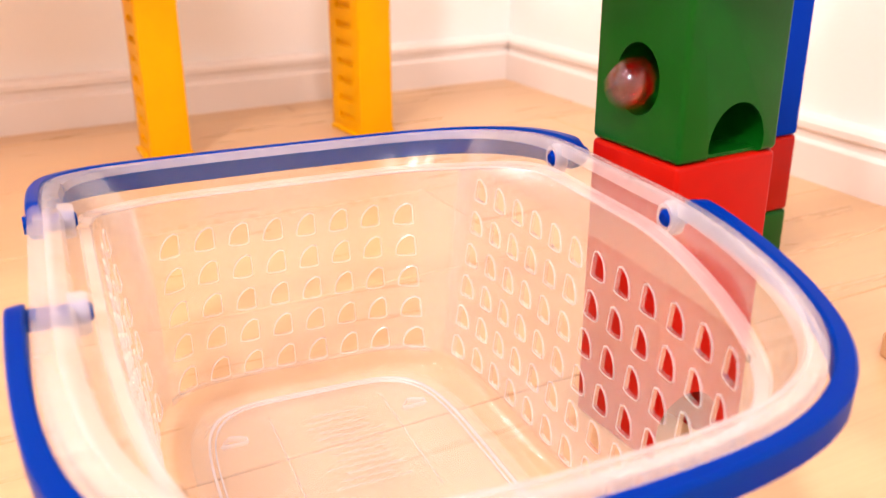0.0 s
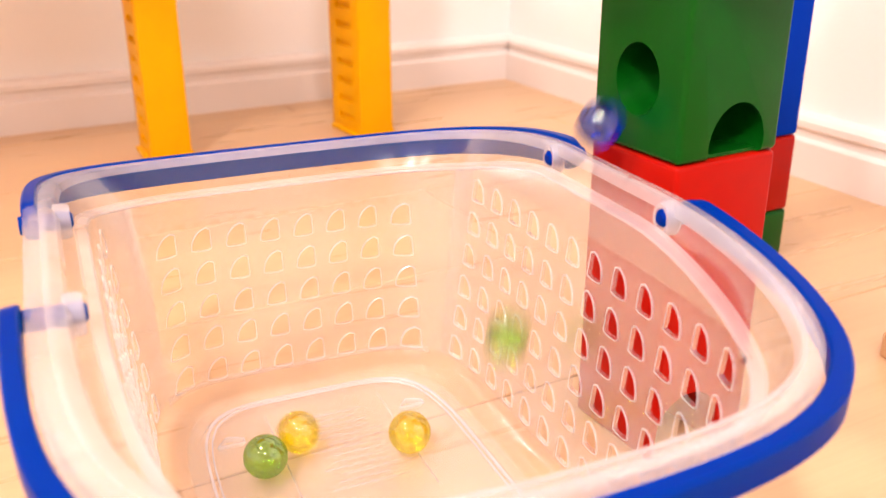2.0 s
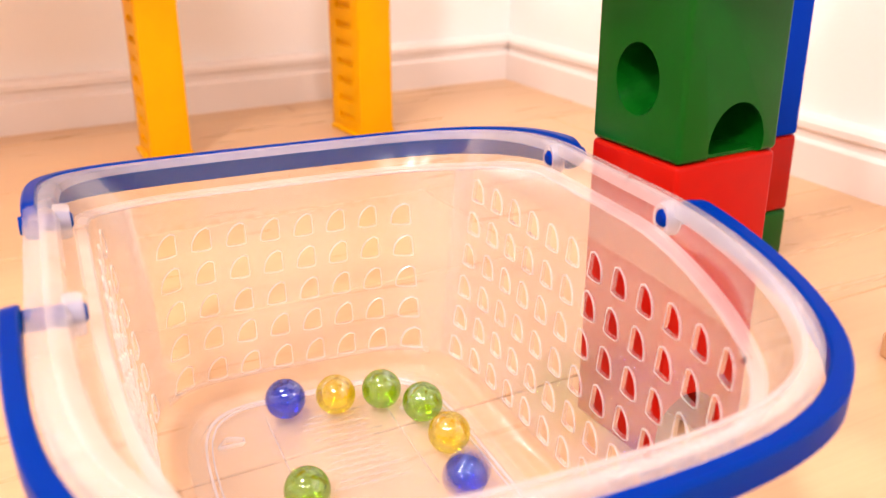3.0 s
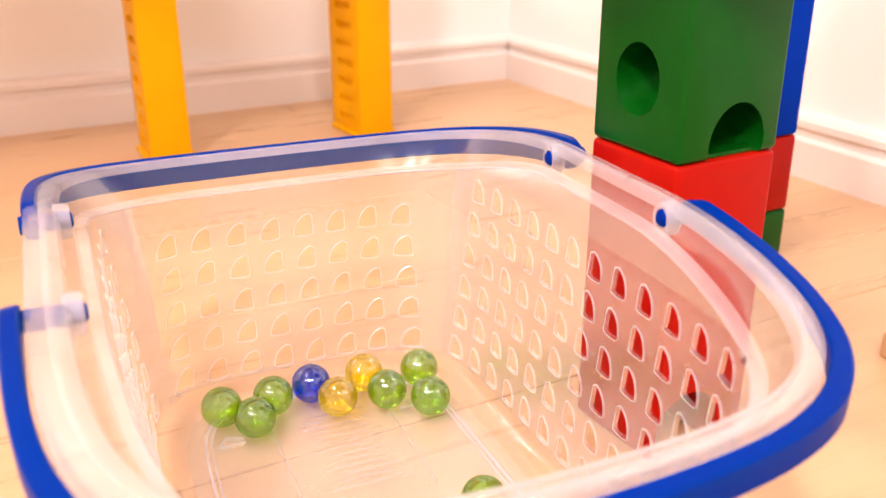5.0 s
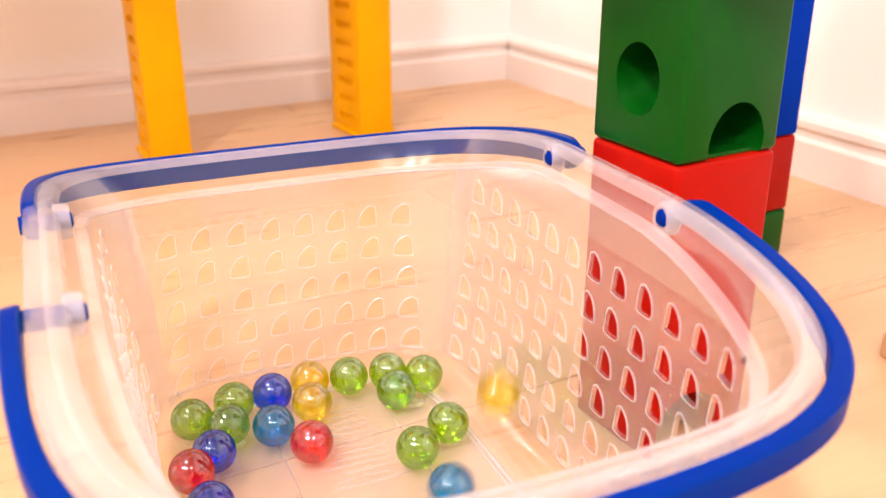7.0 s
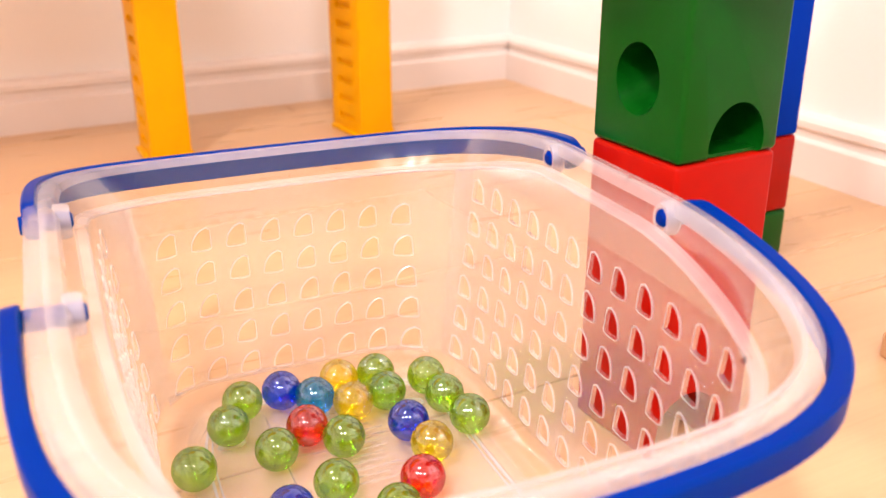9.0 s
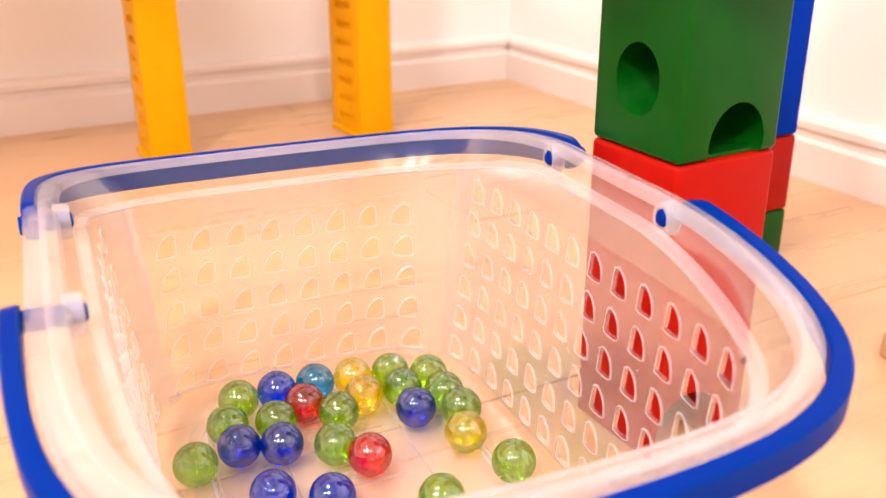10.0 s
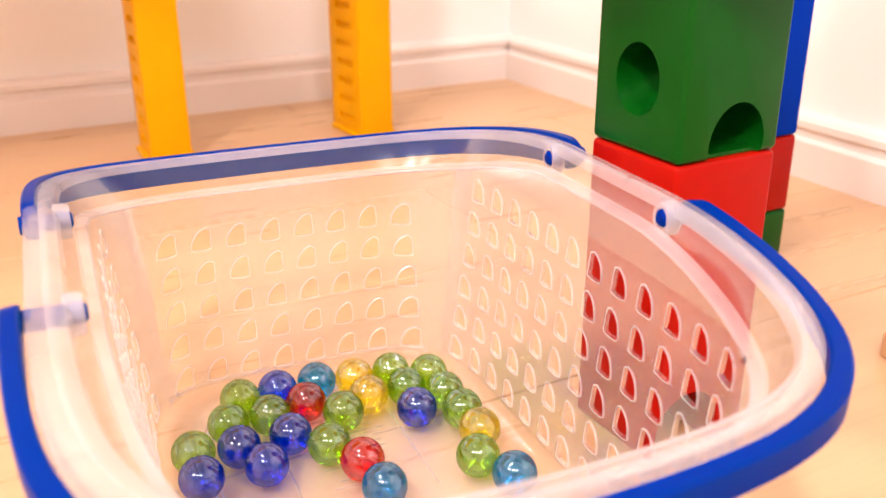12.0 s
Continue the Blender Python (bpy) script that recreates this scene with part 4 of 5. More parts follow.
    roll("green", [(0, 0.1039, 0.343, 0.2576), (2.533, 0.1039, 0.343, 0.2576), (2.613, 0.0902, 0.3455, 0.1862), (2.698, 0.0832, 0.3416, 0.1562), (2.733, 0.0727, 0.3358, 0.1512), (2.766, 0.0677, 0.3337, 0.1499), (2.8, 0.057, 0.3298, 0.1359), (2.833, 0.0418, 0.3243, 0.1076), (2.866, 0.0243, 0.3179, 0.0557), (2.896, 0.0187, 0.3159, 0.0127), (2.95, 0.003, 0.2768, 0.0127), (3.05, -0.0048, 0.2525, 0.0127), (3.3, 0.0283, 0.2335, 0.0127), (6.8, 0.0283, 0.2335, 0.0127), (7, -0.032, 0.2579, 0.0127), (7.1, -0.0343, 0.2681, 0.0127), (7.2, -0.027, 0.278, 0.0127), (7.6, -0.0307, 0.2895, 0.0127), (8.8, -0.034, 0.2886, 0.0127), (8.9, -0.0365, 0.2858, 0.0127), (9, -0.0394, 0.2863, 0.0127), (9.1, -0.0427, 0.2858, 0.0127), (9.2, -0.0437, 0.2891, 0.0127), (9.3, -0.0456, 0.2934, 0.0127), (9.4, -0.0478, 0.2973, 0.0127), (9.5, -0.0505, 0.3003, 0.0127), (9.6, -0.0518, 0.3008, 0.0127), (9.8, -0.045, 0.3054, 0.0127), (10, -0.0423, 0.3106, 0.0127), (10.2, -0.043, 0.3171, 0.0127), (11, -0.0433, 0.3176, 0.0127), (11.4, -0.0441, 0.3133, 0.0127), (11.7, -0.045, 0.3106, 0.0127), (12, -0.0447, 0.3106, 0.0127)])
    roll("blue", [(0, 0.08, 0.3499, 0.2754), (2.633, 0.08, 0.3499, 0.2754), (2.713, 0.0902, 0.3455, 0.1862), (2.798, 0.0832, 0.3416, 0.1562), (2.833, 0.0727, 0.3358, 0.1512), (2.866, 0.0677, 0.3337, 0.1499), (2.9, 0.057, 0.3298, 0.1359), (2.933, 0.0418, 0.3243, 0.1076), (2.966, 0.0243, 0.3179, 0.0557), (3, 0.0087, 0.291, 0.0127), (3.1, -0.0029, 0.2612, 0.0127), (3.4, -0.0269, 0.2101, 0.0127), (6.1, -0.0269, 0.2101, 0.0127), (6.3, -0.0789, 0.2641, 0.0127), (6.4, -0.0708, 0.2813, 0.0127), (6.5, -0.0688, 0.2869, 0.0127), (6.6, -0.07, 0.2964, 0.0127), (6.7, -0.0712, 0.3029, 0.0127), (6.8, -0.0743, 0.3055, 0.0127), (6.9, -0.0801, 0.3076, 0.0127), (7, -0.0888, 0.3056, 0.0127), (7.1, -0.0881, 0.3076, 0.0127), (7.2, -0.0857, 0.3045, 0.0127), (7.6, -0.0683, 0.2859, 0.0127), (8.2, -0.0479, 0.2599, 0.0127), (8.8, -0.0512, 0.2648, 0.0127), (9, -0.0536, 0.2703, 0.0127), (9.1, -0.0528, 0.272, 0.0127), (9.2, -0.0567, 0.2759, 0.0127), (9.3, -0.0627, 0.2809, 0.0127), (9.4, -0.0675, 0.2827, 0.0127), (9.5, -0.0727, 0.2883, 0.0127), (9.6, -0.0764, 0.2979, 0.0127), (9.8, -0.0815, 0.3071, 0.0127), (10, -0.0798, 0.3092, 0.0127), (10.2, -0.0803, 0.3102, 0.0127), (11, -0.078, 0.3092, 0.0127), (11.4, -0.0775, 0.3097, 0.0127), (11.7, -0.0799, 0.3097, 0.0127), (12, -0.0797, 0.3087, 0.0127)])
    roll("green", [(0, 0.0885, 0.3345, 0.2754), (2.933, 0.0885, 0.3345, 0.2754), (3.013, 0.0902, 0.3455, 0.1862), (3.098, 0.0832, 0.3416, 0.1562), (3.133, 0.0727, 0.3358, 0.1512), (3.166, 0.0677, 0.3337, 0.1499), (3.2, 0.057, 0.3298, 0.1359), (3.233, 0.0418, 0.3243, 0.1076), (3.266, 0.0243, 0.3179, 0.0557), (3.296, 0.0187, 0.3159, 0.0127), (3.5, 0.0071, 0.2768, 0.0127), (3.9, -0.001, 0.2582, 0.0127), (4.5, 0.0029, 0.2642, 0.0127), (4.72, 0.0042, 0.2869, 0.0127), (4.8, 0.0042, 0.3042, 0.0127), (4.9, 0.0012, 0.3683, 0.0127), (5, -0.011, 0.3716, 0.0127), (5.1, -0.0196, 0.3702, 0.0127), (5.2, -0.0235, 0.3654, 0.0127), (5.3, -0.0295, 0.364, 0.0127), (5.4, -0.0378, 0.3647, 0.0127), (5.5, -0.0434, 0.3661, 0.0127), (5.7, -0.0424, 0.3627, 0.0127), (6, -0.042, 0.3627, 0.0127), (6.2, -0.0428, 0.3634, 0.0127), (6.4, -0.0448, 0.3634, 0.0127), (6.7, -0.0432, 0.3641, 0.0127), (7, -0.0421, 0.3641, 0.0127), (7.2, -0.0419, 0.3648, 0.0127), (8, -0.0352, 0.3668, 0.0127), (8.8, -0.0335, 0.3668, 0.0127), (9, -0.0304, 0.3675, 0.0127), (9.5, -0.0259, 0.3661, 0.0127), (10.2, -0.0236, 0.3681, 0.0127), (12, -0.0236, 0.3681, 0.0127)])
    roll("green", [(0, 0.0954, 0.3584, 0.2754), (3.3, 0.0954, 0.3584, 0.2754), (3.38, 0.0902, 0.3455, 0.1862), (3.465, 0.0832, 0.3416, 0.1562), (3.5, 0.0727, 0.3358, 0.1512), (3.533, 0.0677, 0.3337, 0.1499), (3.567, 0.057, 0.3298, 0.1359), (3.6, 0.0418, 0.3243, 0.1076), (3.633, 0.0243, 0.3179, 0.0557), (3.663, 0.0187, 0.3159, 0.0127), (3.75, -0.0049, 0.2612, 0.0127), (4.1, -0.0003, 0.1985, 0.0127), (5.3, -0.0003, 0.1985, 0.0127), (5.4, -0.0708, 0.2633, 0.0127), (5.5, -0.067, 0.2725, 0.0127), (5.6, -0.0596, 0.279, 0.0127), (5.7, -0.0526, 0.2859, 0.0127), (5.8, -0.0469, 0.2944, 0.0127), (5.9, -0.0415, 0.3033, 0.0127), (6, -0.0368, 0.3127, 0.0127), (6.1, -0.0323, 0.3214, 0.0127), (6.2, -0.0277, 0.3306, 0.0127), (6.3, -0.0212, 0.3341, 0.0127), (6.4, -0.0148, 0.3311, 0.0127), (6.5, -0.0081, 0.3299, 0.0127), (6.6, -0.0015, 0.3287, 0.0127), (6.7, 0.0064, 0.3287, 0.0127), (6.8, 0.0124, 0.3316, 0.0127), (6.9, 0.0085, 0.3269, 0.0127), (7, 0.0019, 0.3258, 0.0127), (7.1, -0.0031, 0.327, 0.0127), (7.2, -0.0074, 0.3259, 0.0127), (7.7, 0.0039, 0.3298, 0.0127), (8.8, 0.0087, 0.3357, 0.0127), (9, 0.0109, 0.3327, 0.0127), (9.2, 0.0114, 0.3298, 0.0127), (9.4, 0.0102, 0.3316, 0.0127), (9.6, 0.0087, 0.3357, 0.0127), (10, 0.0075, 0.3375, 0.0127), (12, 0.0078, 0.3369, 0.0127)])
    roll("green", [(0, 0.1039, 0.343, 0.2754), (3.7, 0.1039, 0.343, 0.2754), (3.78, 0.0902, 0.3455, 0.1862), (3.865, 0.0832, 0.3416, 0.1562), (3.9, 0.0727, 0.3358, 0.1512), (3.933, 0.0677, 0.3337, 0.1499), (3.967, 0.057, 0.3298, 0.1359), (4, 0.0418, 0.3243, 0.1076), (4.033, 0.0243, 0.3179, 0.0557), (4.063, 0.0187, 0.3159, 0.0127), (4.15, 0.001, 0.2673, 0.0127), (4.5, 0.0099, 0.2257, 0.0127), (5.4, 0.0099, 0.2257, 0.0127), (5.5, 0.0211, 0.2679, 0.0127), (5.6, 0.0173, 0.2761, 0.0127), (5.7, 0.0111, 0.2735, 0.0127), (5.8, 0.0063, 0.2775, 0.0127), (5.9, 0.0087, 0.2739, 0.0127), (6, 0.0123, 0.2597, 0.0127), (6.3, 0.0181, 0.2063, 0.0127), (7.6, 0.0181, 0.2063, 0.0127), (8.2, -0.0548, 0.2896, 0.0127), (8.8, -0.0658, 0.3097, 0.0127), (9, -0.0648, 0.307, 0.0127), (9.2, -0.0638, 0.3081, 0.0127), (9.4, -0.063, 0.3091, 0.0127), (9.6, -0.0667, 0.3134, 0.0127), (9.8, -0.0676, 0.3205, 0.0127), (10, -0.0684, 0.3273, 0.0127), (10.2, -0.0713, 0.3296, 0.0127), (10.6, -0.0714, 0.3319, 0.0127), (12, -0.0717, 0.3319, 0.0127)])
    roll("blue", [(0, 0.08, 0.3499, 0.2932), (4.1, 0.08, 0.3499, 0.2932), (4.18, 0.0902, 0.3455, 0.1862), (4.265, 0.0832, 0.3416, 0.1562), (4.3, 0.0727, 0.3358, 0.1512), (4.333, 0.0677, 0.3337, 0.1499), (4.367, 0.057, 0.3298, 0.1359), (4.4, 0.0418, 0.3243, 0.1076), (4.433, 0.0243, 0.3179, 0.0557), (4.463, 0.0187, 0.3159, 0.0127), (4.5, 0.0029, 0.2642, 0.0127), (4.8, 0.0468, 0.2412, 0.0127), (5.9, 0.0468, 0.2412, 0.0127), (6.05, 0.0392, 0.2787, 0.0127), (6.1, 0.0347, 0.2805, 0.0127), (6.2, 0.0251, 0.2787, 0.0127), (6.3, 0.0193, 0.2788, 0.0127), (6.4, 0.0132, 0.2766, 0.0127), (6.5, 0.0057, 0.2753, 0.0127), (6.6, 0.0011, 0.2735, 0.0127), (6.7, -0.0035, 0.2723, 0.0127), (6.8, -0.0095, 0.2723, 0.0127), (6.9, -0.0166, 0.2618, 0.0127), (7.4, -0.0167, 0.2372, 0.0127), (9.6, -0.0167, 0.2372, 0.0127), (9.9, -0.0423, 0.2681, 0.0127), (10, -0.0399, 0.2776, 0.0127), (10.2, -0.0389, 0.2844, 0.0127), (10.4, -0.0392, 0.2867, 0.0127), (10.6, -0.0422, 0.2858, 0.0127), (10.8, -0.0462, 0.2868, 0.0127), (11, -0.0506, 0.2877, 0.0127), (11.2, -0.0548, 0.2896, 0.0127), (11.4, -0.0605, 0.2916, 0.0127), (11.7, -0.0674, 0.2964, 0.0127), (12, -0.0669, 0.2969, 0.0127)])
    roll("green", [(0, 0.0885, 0.3345, 0.2932), (4.4, 0.0885, 0.3345, 0.2932), (4.48, 0.0902, 0.3455, 0.1862), (4.565, 0.0832, 0.3416, 0.1562), (4.6, 0.0727, 0.3358, 0.1512), (4.633, 0.0677, 0.3337, 0.1499), (4.667, 0.057, 0.3298, 0.1359), (4.7, 0.0418, 0.3243, 0.1076), (4.733, 0.0243, 0.3179, 0.0557), (4.763, 0.0187, 0.3159, 0.0127), (4.8, 0.0051, 0.2866, 0.0127), (4.9, 0.0063, 0.2757, 0.0127), (5, 0.0145, 0.2757, 0.0127), (5.1, 0.0205, 0.2761, 0.0127), (5.2, 0.026, 0.2765, 0.0127), (5.3, 0.028, 0.2846, 0.0127), (5.4, 0.0286, 0.2961, 0.0127), (5.5, 0.0206, 0.3026, 0.0127), (5.6, 0.0133, 0.3114, 0.0127), (5.7, 0.0077, 0.3202, 0.0127), (5.8, 0.0039, 0.331, 0.0127), (5.9, 0.0027, 0.3418, 0.0127), (6, 0.0028, 0.3539, 0.0127), (6.1, -0.005, 0.3625, 0.0127), (6.2, -0.0095, 0.3695, 0.0127), (6.3, -0.0109, 0.3688, 0.0127), (6.4, -0.0108, 0.366, 0.0127), (6.5, -0.0081, 0.366, 0.0127), (6.7, -0.0057, 0.366, 0.0127), (6.9, -0.0088, 0.366, 0.0127), (7.2, -0.0084, 0.3646, 0.0127), (7.8, -0.0002, 0.3578, 0.0127), (8.8, 0.0018, 0.3545, 0.0127), (9, 0.0004, 0.3494, 0.0127), (9.5, 0.0011, 0.3513, 0.0127), (10.2, 0.0001, 0.3513, 0.0127), (12, 0.0004, 0.3513, 0.0127)])
    roll("cyan", [(0, 0.0954, 0.3584, 0.2932), (5.133, 0.0954, 0.3584, 0.2932), (5.213, 0.0902, 0.3455, 0.1862), (5.298, 0.0832, 0.3416, 0.1562), (5.333, 0.0727, 0.3358, 0.1512), (5.366, 0.0677, 0.3337, 0.1499), (5.4, 0.057, 0.3298, 0.1359), (5.433, 0.0418, 0.3243, 0.1076), (5.466, 0.0243, 0.3179, 0.0557), (5.52, 0.0155, 0.3088, 0.0127), (5.6, -0.0165, 0.2612, 0.0127), (5.7, -0.0631, 0.2614, 0.0127), (5.8, -0.0815, 0.2734, 0.0127), (5.9, -0.0875, 0.2763, 0.0127), (6, -0.0786, 0.2837, 0.0127), (6.1, -0.0717, 0.2887, 0.0127), (6.2, -0.0681, 0.2906, 0.0127), (6.3, -0.0648, 0.293, 0.0127), (6.4, -0.0625, 0.2964, 0.0127), (6.5, -0.0605, 0.3065, 0.0127), (6.6, -0.0627, 0.3144, 0.0127), (6.7, -0.0646, 0.3188, 0.0127), (6.8, -0.065, 0.3216, 0.0127), (6.9, -0.065, 0.3216, 0.0127), (7, -0.0688, 0.3238, 0.0127), (7.1, -0.0672, 0.3255, 0.0127), (7.2, -0.0646, 0.3267, 0.0127), (7.8, -0.0572, 0.339, 0.0127), (8.8, -0.0556, 0.3439, 0.0127), (9, -0.0549, 0.3464, 0.0127), (9.2, -0.0547, 0.3471, 0.0127), (9.4, -0.0546, 0.3522, 0.0127), (9.8, -0.0556, 0.3548, 0.0127), (10, -0.0564, 0.3581, 0.0127), (12, -0.0559, 0.3594, 0.0127)])
    roll("green", [(0, 0.1039, 0.343, 0.2932), (5.467, 0.1039, 0.343, 0.2932), (5.547, 0.0902, 0.3455, 0.1862), (5.632, 0.0832, 0.3416, 0.1562), (5.667, 0.0727, 0.3358, 0.1512), (5.7, 0.0677, 0.3337, 0.1499), (5.734, 0.057, 0.3298, 0.1359), (5.767, 0.0418, 0.3243, 0.1076), (5.8, 0.0243, 0.3179, 0.0557), (5.85, 0.011, 0.3052, 0.0127), (5.9, -0.0121, 0.3068, 0.0127), (6, -0.0323, 0.3371, 0.0127), (6.1, -0.029, 0.3501, 0.0127), (6.2, -0.0266, 0.3547, 0.0127), (6.3, -0.0264, 0.3521, 0.0127), (6.5, -0.0257, 0.3514, 0.0127), (6.6, -0.0251, 0.3521, 0.0127), (6.7, -0.0237, 0.3514, 0.0127), (6.8, -0.0224, 0.3514, 0.0127), (6.9, -0.0208, 0.3514, 0.0127), (7.2, -0.0202, 0.3533, 0.0127), (8, -0.0239, 0.3488, 0.0127), (8.8, -0.0252, 0.3482, 0.0127), (8.9, -0.0261, 0.3527, 0.0127), (9, -0.0247, 0.3514, 0.0127), (9.1, -0.023, 0.3501, 0.0127), (9.3, -0.0204, 0.3514, 0.0127), (9.5, -0.0198, 0.3514, 0.0127), (10, -0.0179, 0.354, 0.0127), (10.2, -0.0155, 0.354, 0.0127), (12, -0.0162, 0.3546, 0.0127)])
    roll("red", [(0, 0.08, 0.3499, 0.311), (5.667, 0.08, 0.3499, 0.311), (5.747, 0.0902, 0.3455, 0.1862), (5.832, 0.0832, 0.3416, 0.1562), (5.867, 0.0727, 0.3358, 0.1512), (5.9, 0.0677, 0.3337, 0.1499), (5.934, 0.057, 0.3298, 0.1359), (5.967, 0.0418, 0.3243, 0.1076), (6, 0.0240, 0.3170, 0.0440), (6.05, -0.0052, 0.2835, 0.0127), (6.1, -0.0274, 0.2767, 0.0127), (6.2, -0.0359, 0.2732, 0.0127), (6.3, -0.0429, 0.2728, 0.0127), (6.4, -0.0563, 0.2737, 0.0127), (6.5, -0.0454, 0.2737, 0.0127), (6.6, -0.0567, 0.2746, 0.0127), (6.7, -0.0661, 0.2795, 0.0127), (6.8, -0.0625, 0.2897, 0.0127), (6.9, -0.0613, 0.3039, 0.0127), (7, -0.0518, 0.3122, 0.0127), (7.1, -0.0434, 0.3209, 0.0127), (7.2, -0.0334, 0.3237, 0.0127), (7.7, -0.0458, 0.3237, 0.0127), (8.8, -0.0548, 0.3238, 0.0127), (9.1, -0.0555, 0.3238, 0.0127), (9.3, -0.0565, 0.3249, 0.0127), (9.5, -0.0583, 0.3284, 0.0127), (9.6, -0.0588, 0.3301, 0.0127), (9.8, -0.0604, 0.339, 0.0127), (10, -0.0587, 0.3409, 0.0127), (10.2, -0.0581, 0.3409, 0.0127), (12, -0.0582, 0.3421, 0.0127)])
    roll("blue", [(0, 0.0885, 0.3345, 0.311), (6.433, 0.0885, 0.3345, 0.311), (6.513, 0.0902, 0.3455, 0.1862), (6.598, 0.0832, 0.3416, 0.1562), (6.633, 0.0727, 0.3358, 0.1512), (6.666, 0.0677, 0.3337, 0.1499), (6.7, 0.057, 0.3298, 0.1359), (6.733, 0.0418, 0.3243, 0.1076), (6.766, 0.0243, 0.3179, 0.0557), (6.82, 0.0031, 0.2801, 0.0127), (6.9, -0.0617, 0.2782, 0.0127), (7, -0.0824, 0.2725, 0.0127), (7.1, -0.0855, 0.2717, 0.0127), (7.2, -0.0753, 0.2747, 0.0127), (7.5, -0.0376, 0.2881, 0.0127), (8, -0.0129, 0.3132, 0.0127), (8.8, -0.0142, 0.3247, 0.0127), (9, -0.0143, 0.3276, 0.0127), (9.1, -0.016, 0.3317, 0.0127), (9.2, -0.0165, 0.3352, 0.0127), (9.4, -0.0156, 0.3364, 0.0127), (9.6, -0.0127, 0.337, 0.0127), (10, -0.0115, 0.3376, 0.0127), (12, -0.0111, 0.3376, 0.0127)])
    roll("cyan", [(0, 0.0954, 0.3584, 0.311), (6.567, 0.0954, 0.3584, 0.311), (6.647, 0.0902, 0.3455, 0.1862), (6.732, 0.0832, 0.3416, 0.1562), (6.767, 0.0727, 0.3358, 0.1512), (6.8, 0.0677, 0.3337, 0.1499), (6.834, 0.057, 0.3298, 0.1359), (6.867, 0.0418, 0.3243, 0.1076), (6.9, 0.0243, 0.3179, 0.0557), (6.93, 0.0187, 0.3159, 0.0127), (7, 0.0028, 0.2833, 0.0127), (7.1, -0.0113, 0.2598, 0.0127), (7.4, 0.0365, 0.2141, 0.0127), (10.2, 0.0365, 0.2141, 0.0127), (10.4, 0.0364, 0.2658, 0.0127), (10.6, 0.0337, 0.2787, 0.0127), (10.8, 0.0312, 0.2855, 0.0127), (11, 0.029, 0.2856, 0.0127), (11.2, 0.0301, 0.2855, 0.0127), (11.4, 0.0297, 0.2874, 0.0127), (11.7, 0.0276, 0.2893, 0.0127), (12, 0.0266, 0.2912, 0.0127)])
    roll("yellow", [(0, 0.1039, 0.343, 0.311), (6.646, 0.1039, 0.343, 0.311), (6.726, 0.0902, 0.3455, 0.1862), (6.811, 0.0832, 0.3416, 0.1562), (6.846, 0.0727, 0.3358, 0.1512), (6.879, 0.0677, 0.3337, 0.1499), (6.9, 0.0600, 0.3310, 0.1400), (6.933, 0.0450, 0.3255, 0.1140), (6.967, 0.0300, 0.3200, 0.0740), (7.0, 0.0215, 0.3165, 0.0320), (7.033, 0.0187, 0.3159, 0.0127), (7.1, 0.0251, 0.3041, 0.0127), (7.2, 0.0159, 0.3093, 0.0127), (7.5, 0.0036, 0.3078, 0.0127), (8, -0.0008, 0.3042, 0.0127), (8.8, -0.0029, 0.3052, 0.0127), (8.9, -0.0044, 0.3068, 0.0127), (9, -0.0045, 0.312, 0.0127), (9.1, -0.003, 0.3142, 0.0127), (9.2, -0.0012, 0.3174, 0.0127), (9.4, 0.0004, 0.318, 0.0127), (9.6, 0.0028, 0.3158, 0.0127), (9.8, 0.0059, 0.3169, 0.0127), (10, 0.009, 0.319, 0.0127), (10.2, 0.0155, 0.3212, 0.0127), (10.4, 0.0121, 0.3213, 0.0127), (10.6, 0.012, 0.3196, 0.0127), (10.8, 0.0139, 0.3196, 0.0127), (11, 0.013, 0.3201, 0.0127), (11.2, 0.0148, 0.3207, 0.0127), (11.4, 0.0151, 0.3207, 0.0127), (12, 0.0146, 0.3218, 0.0127)])
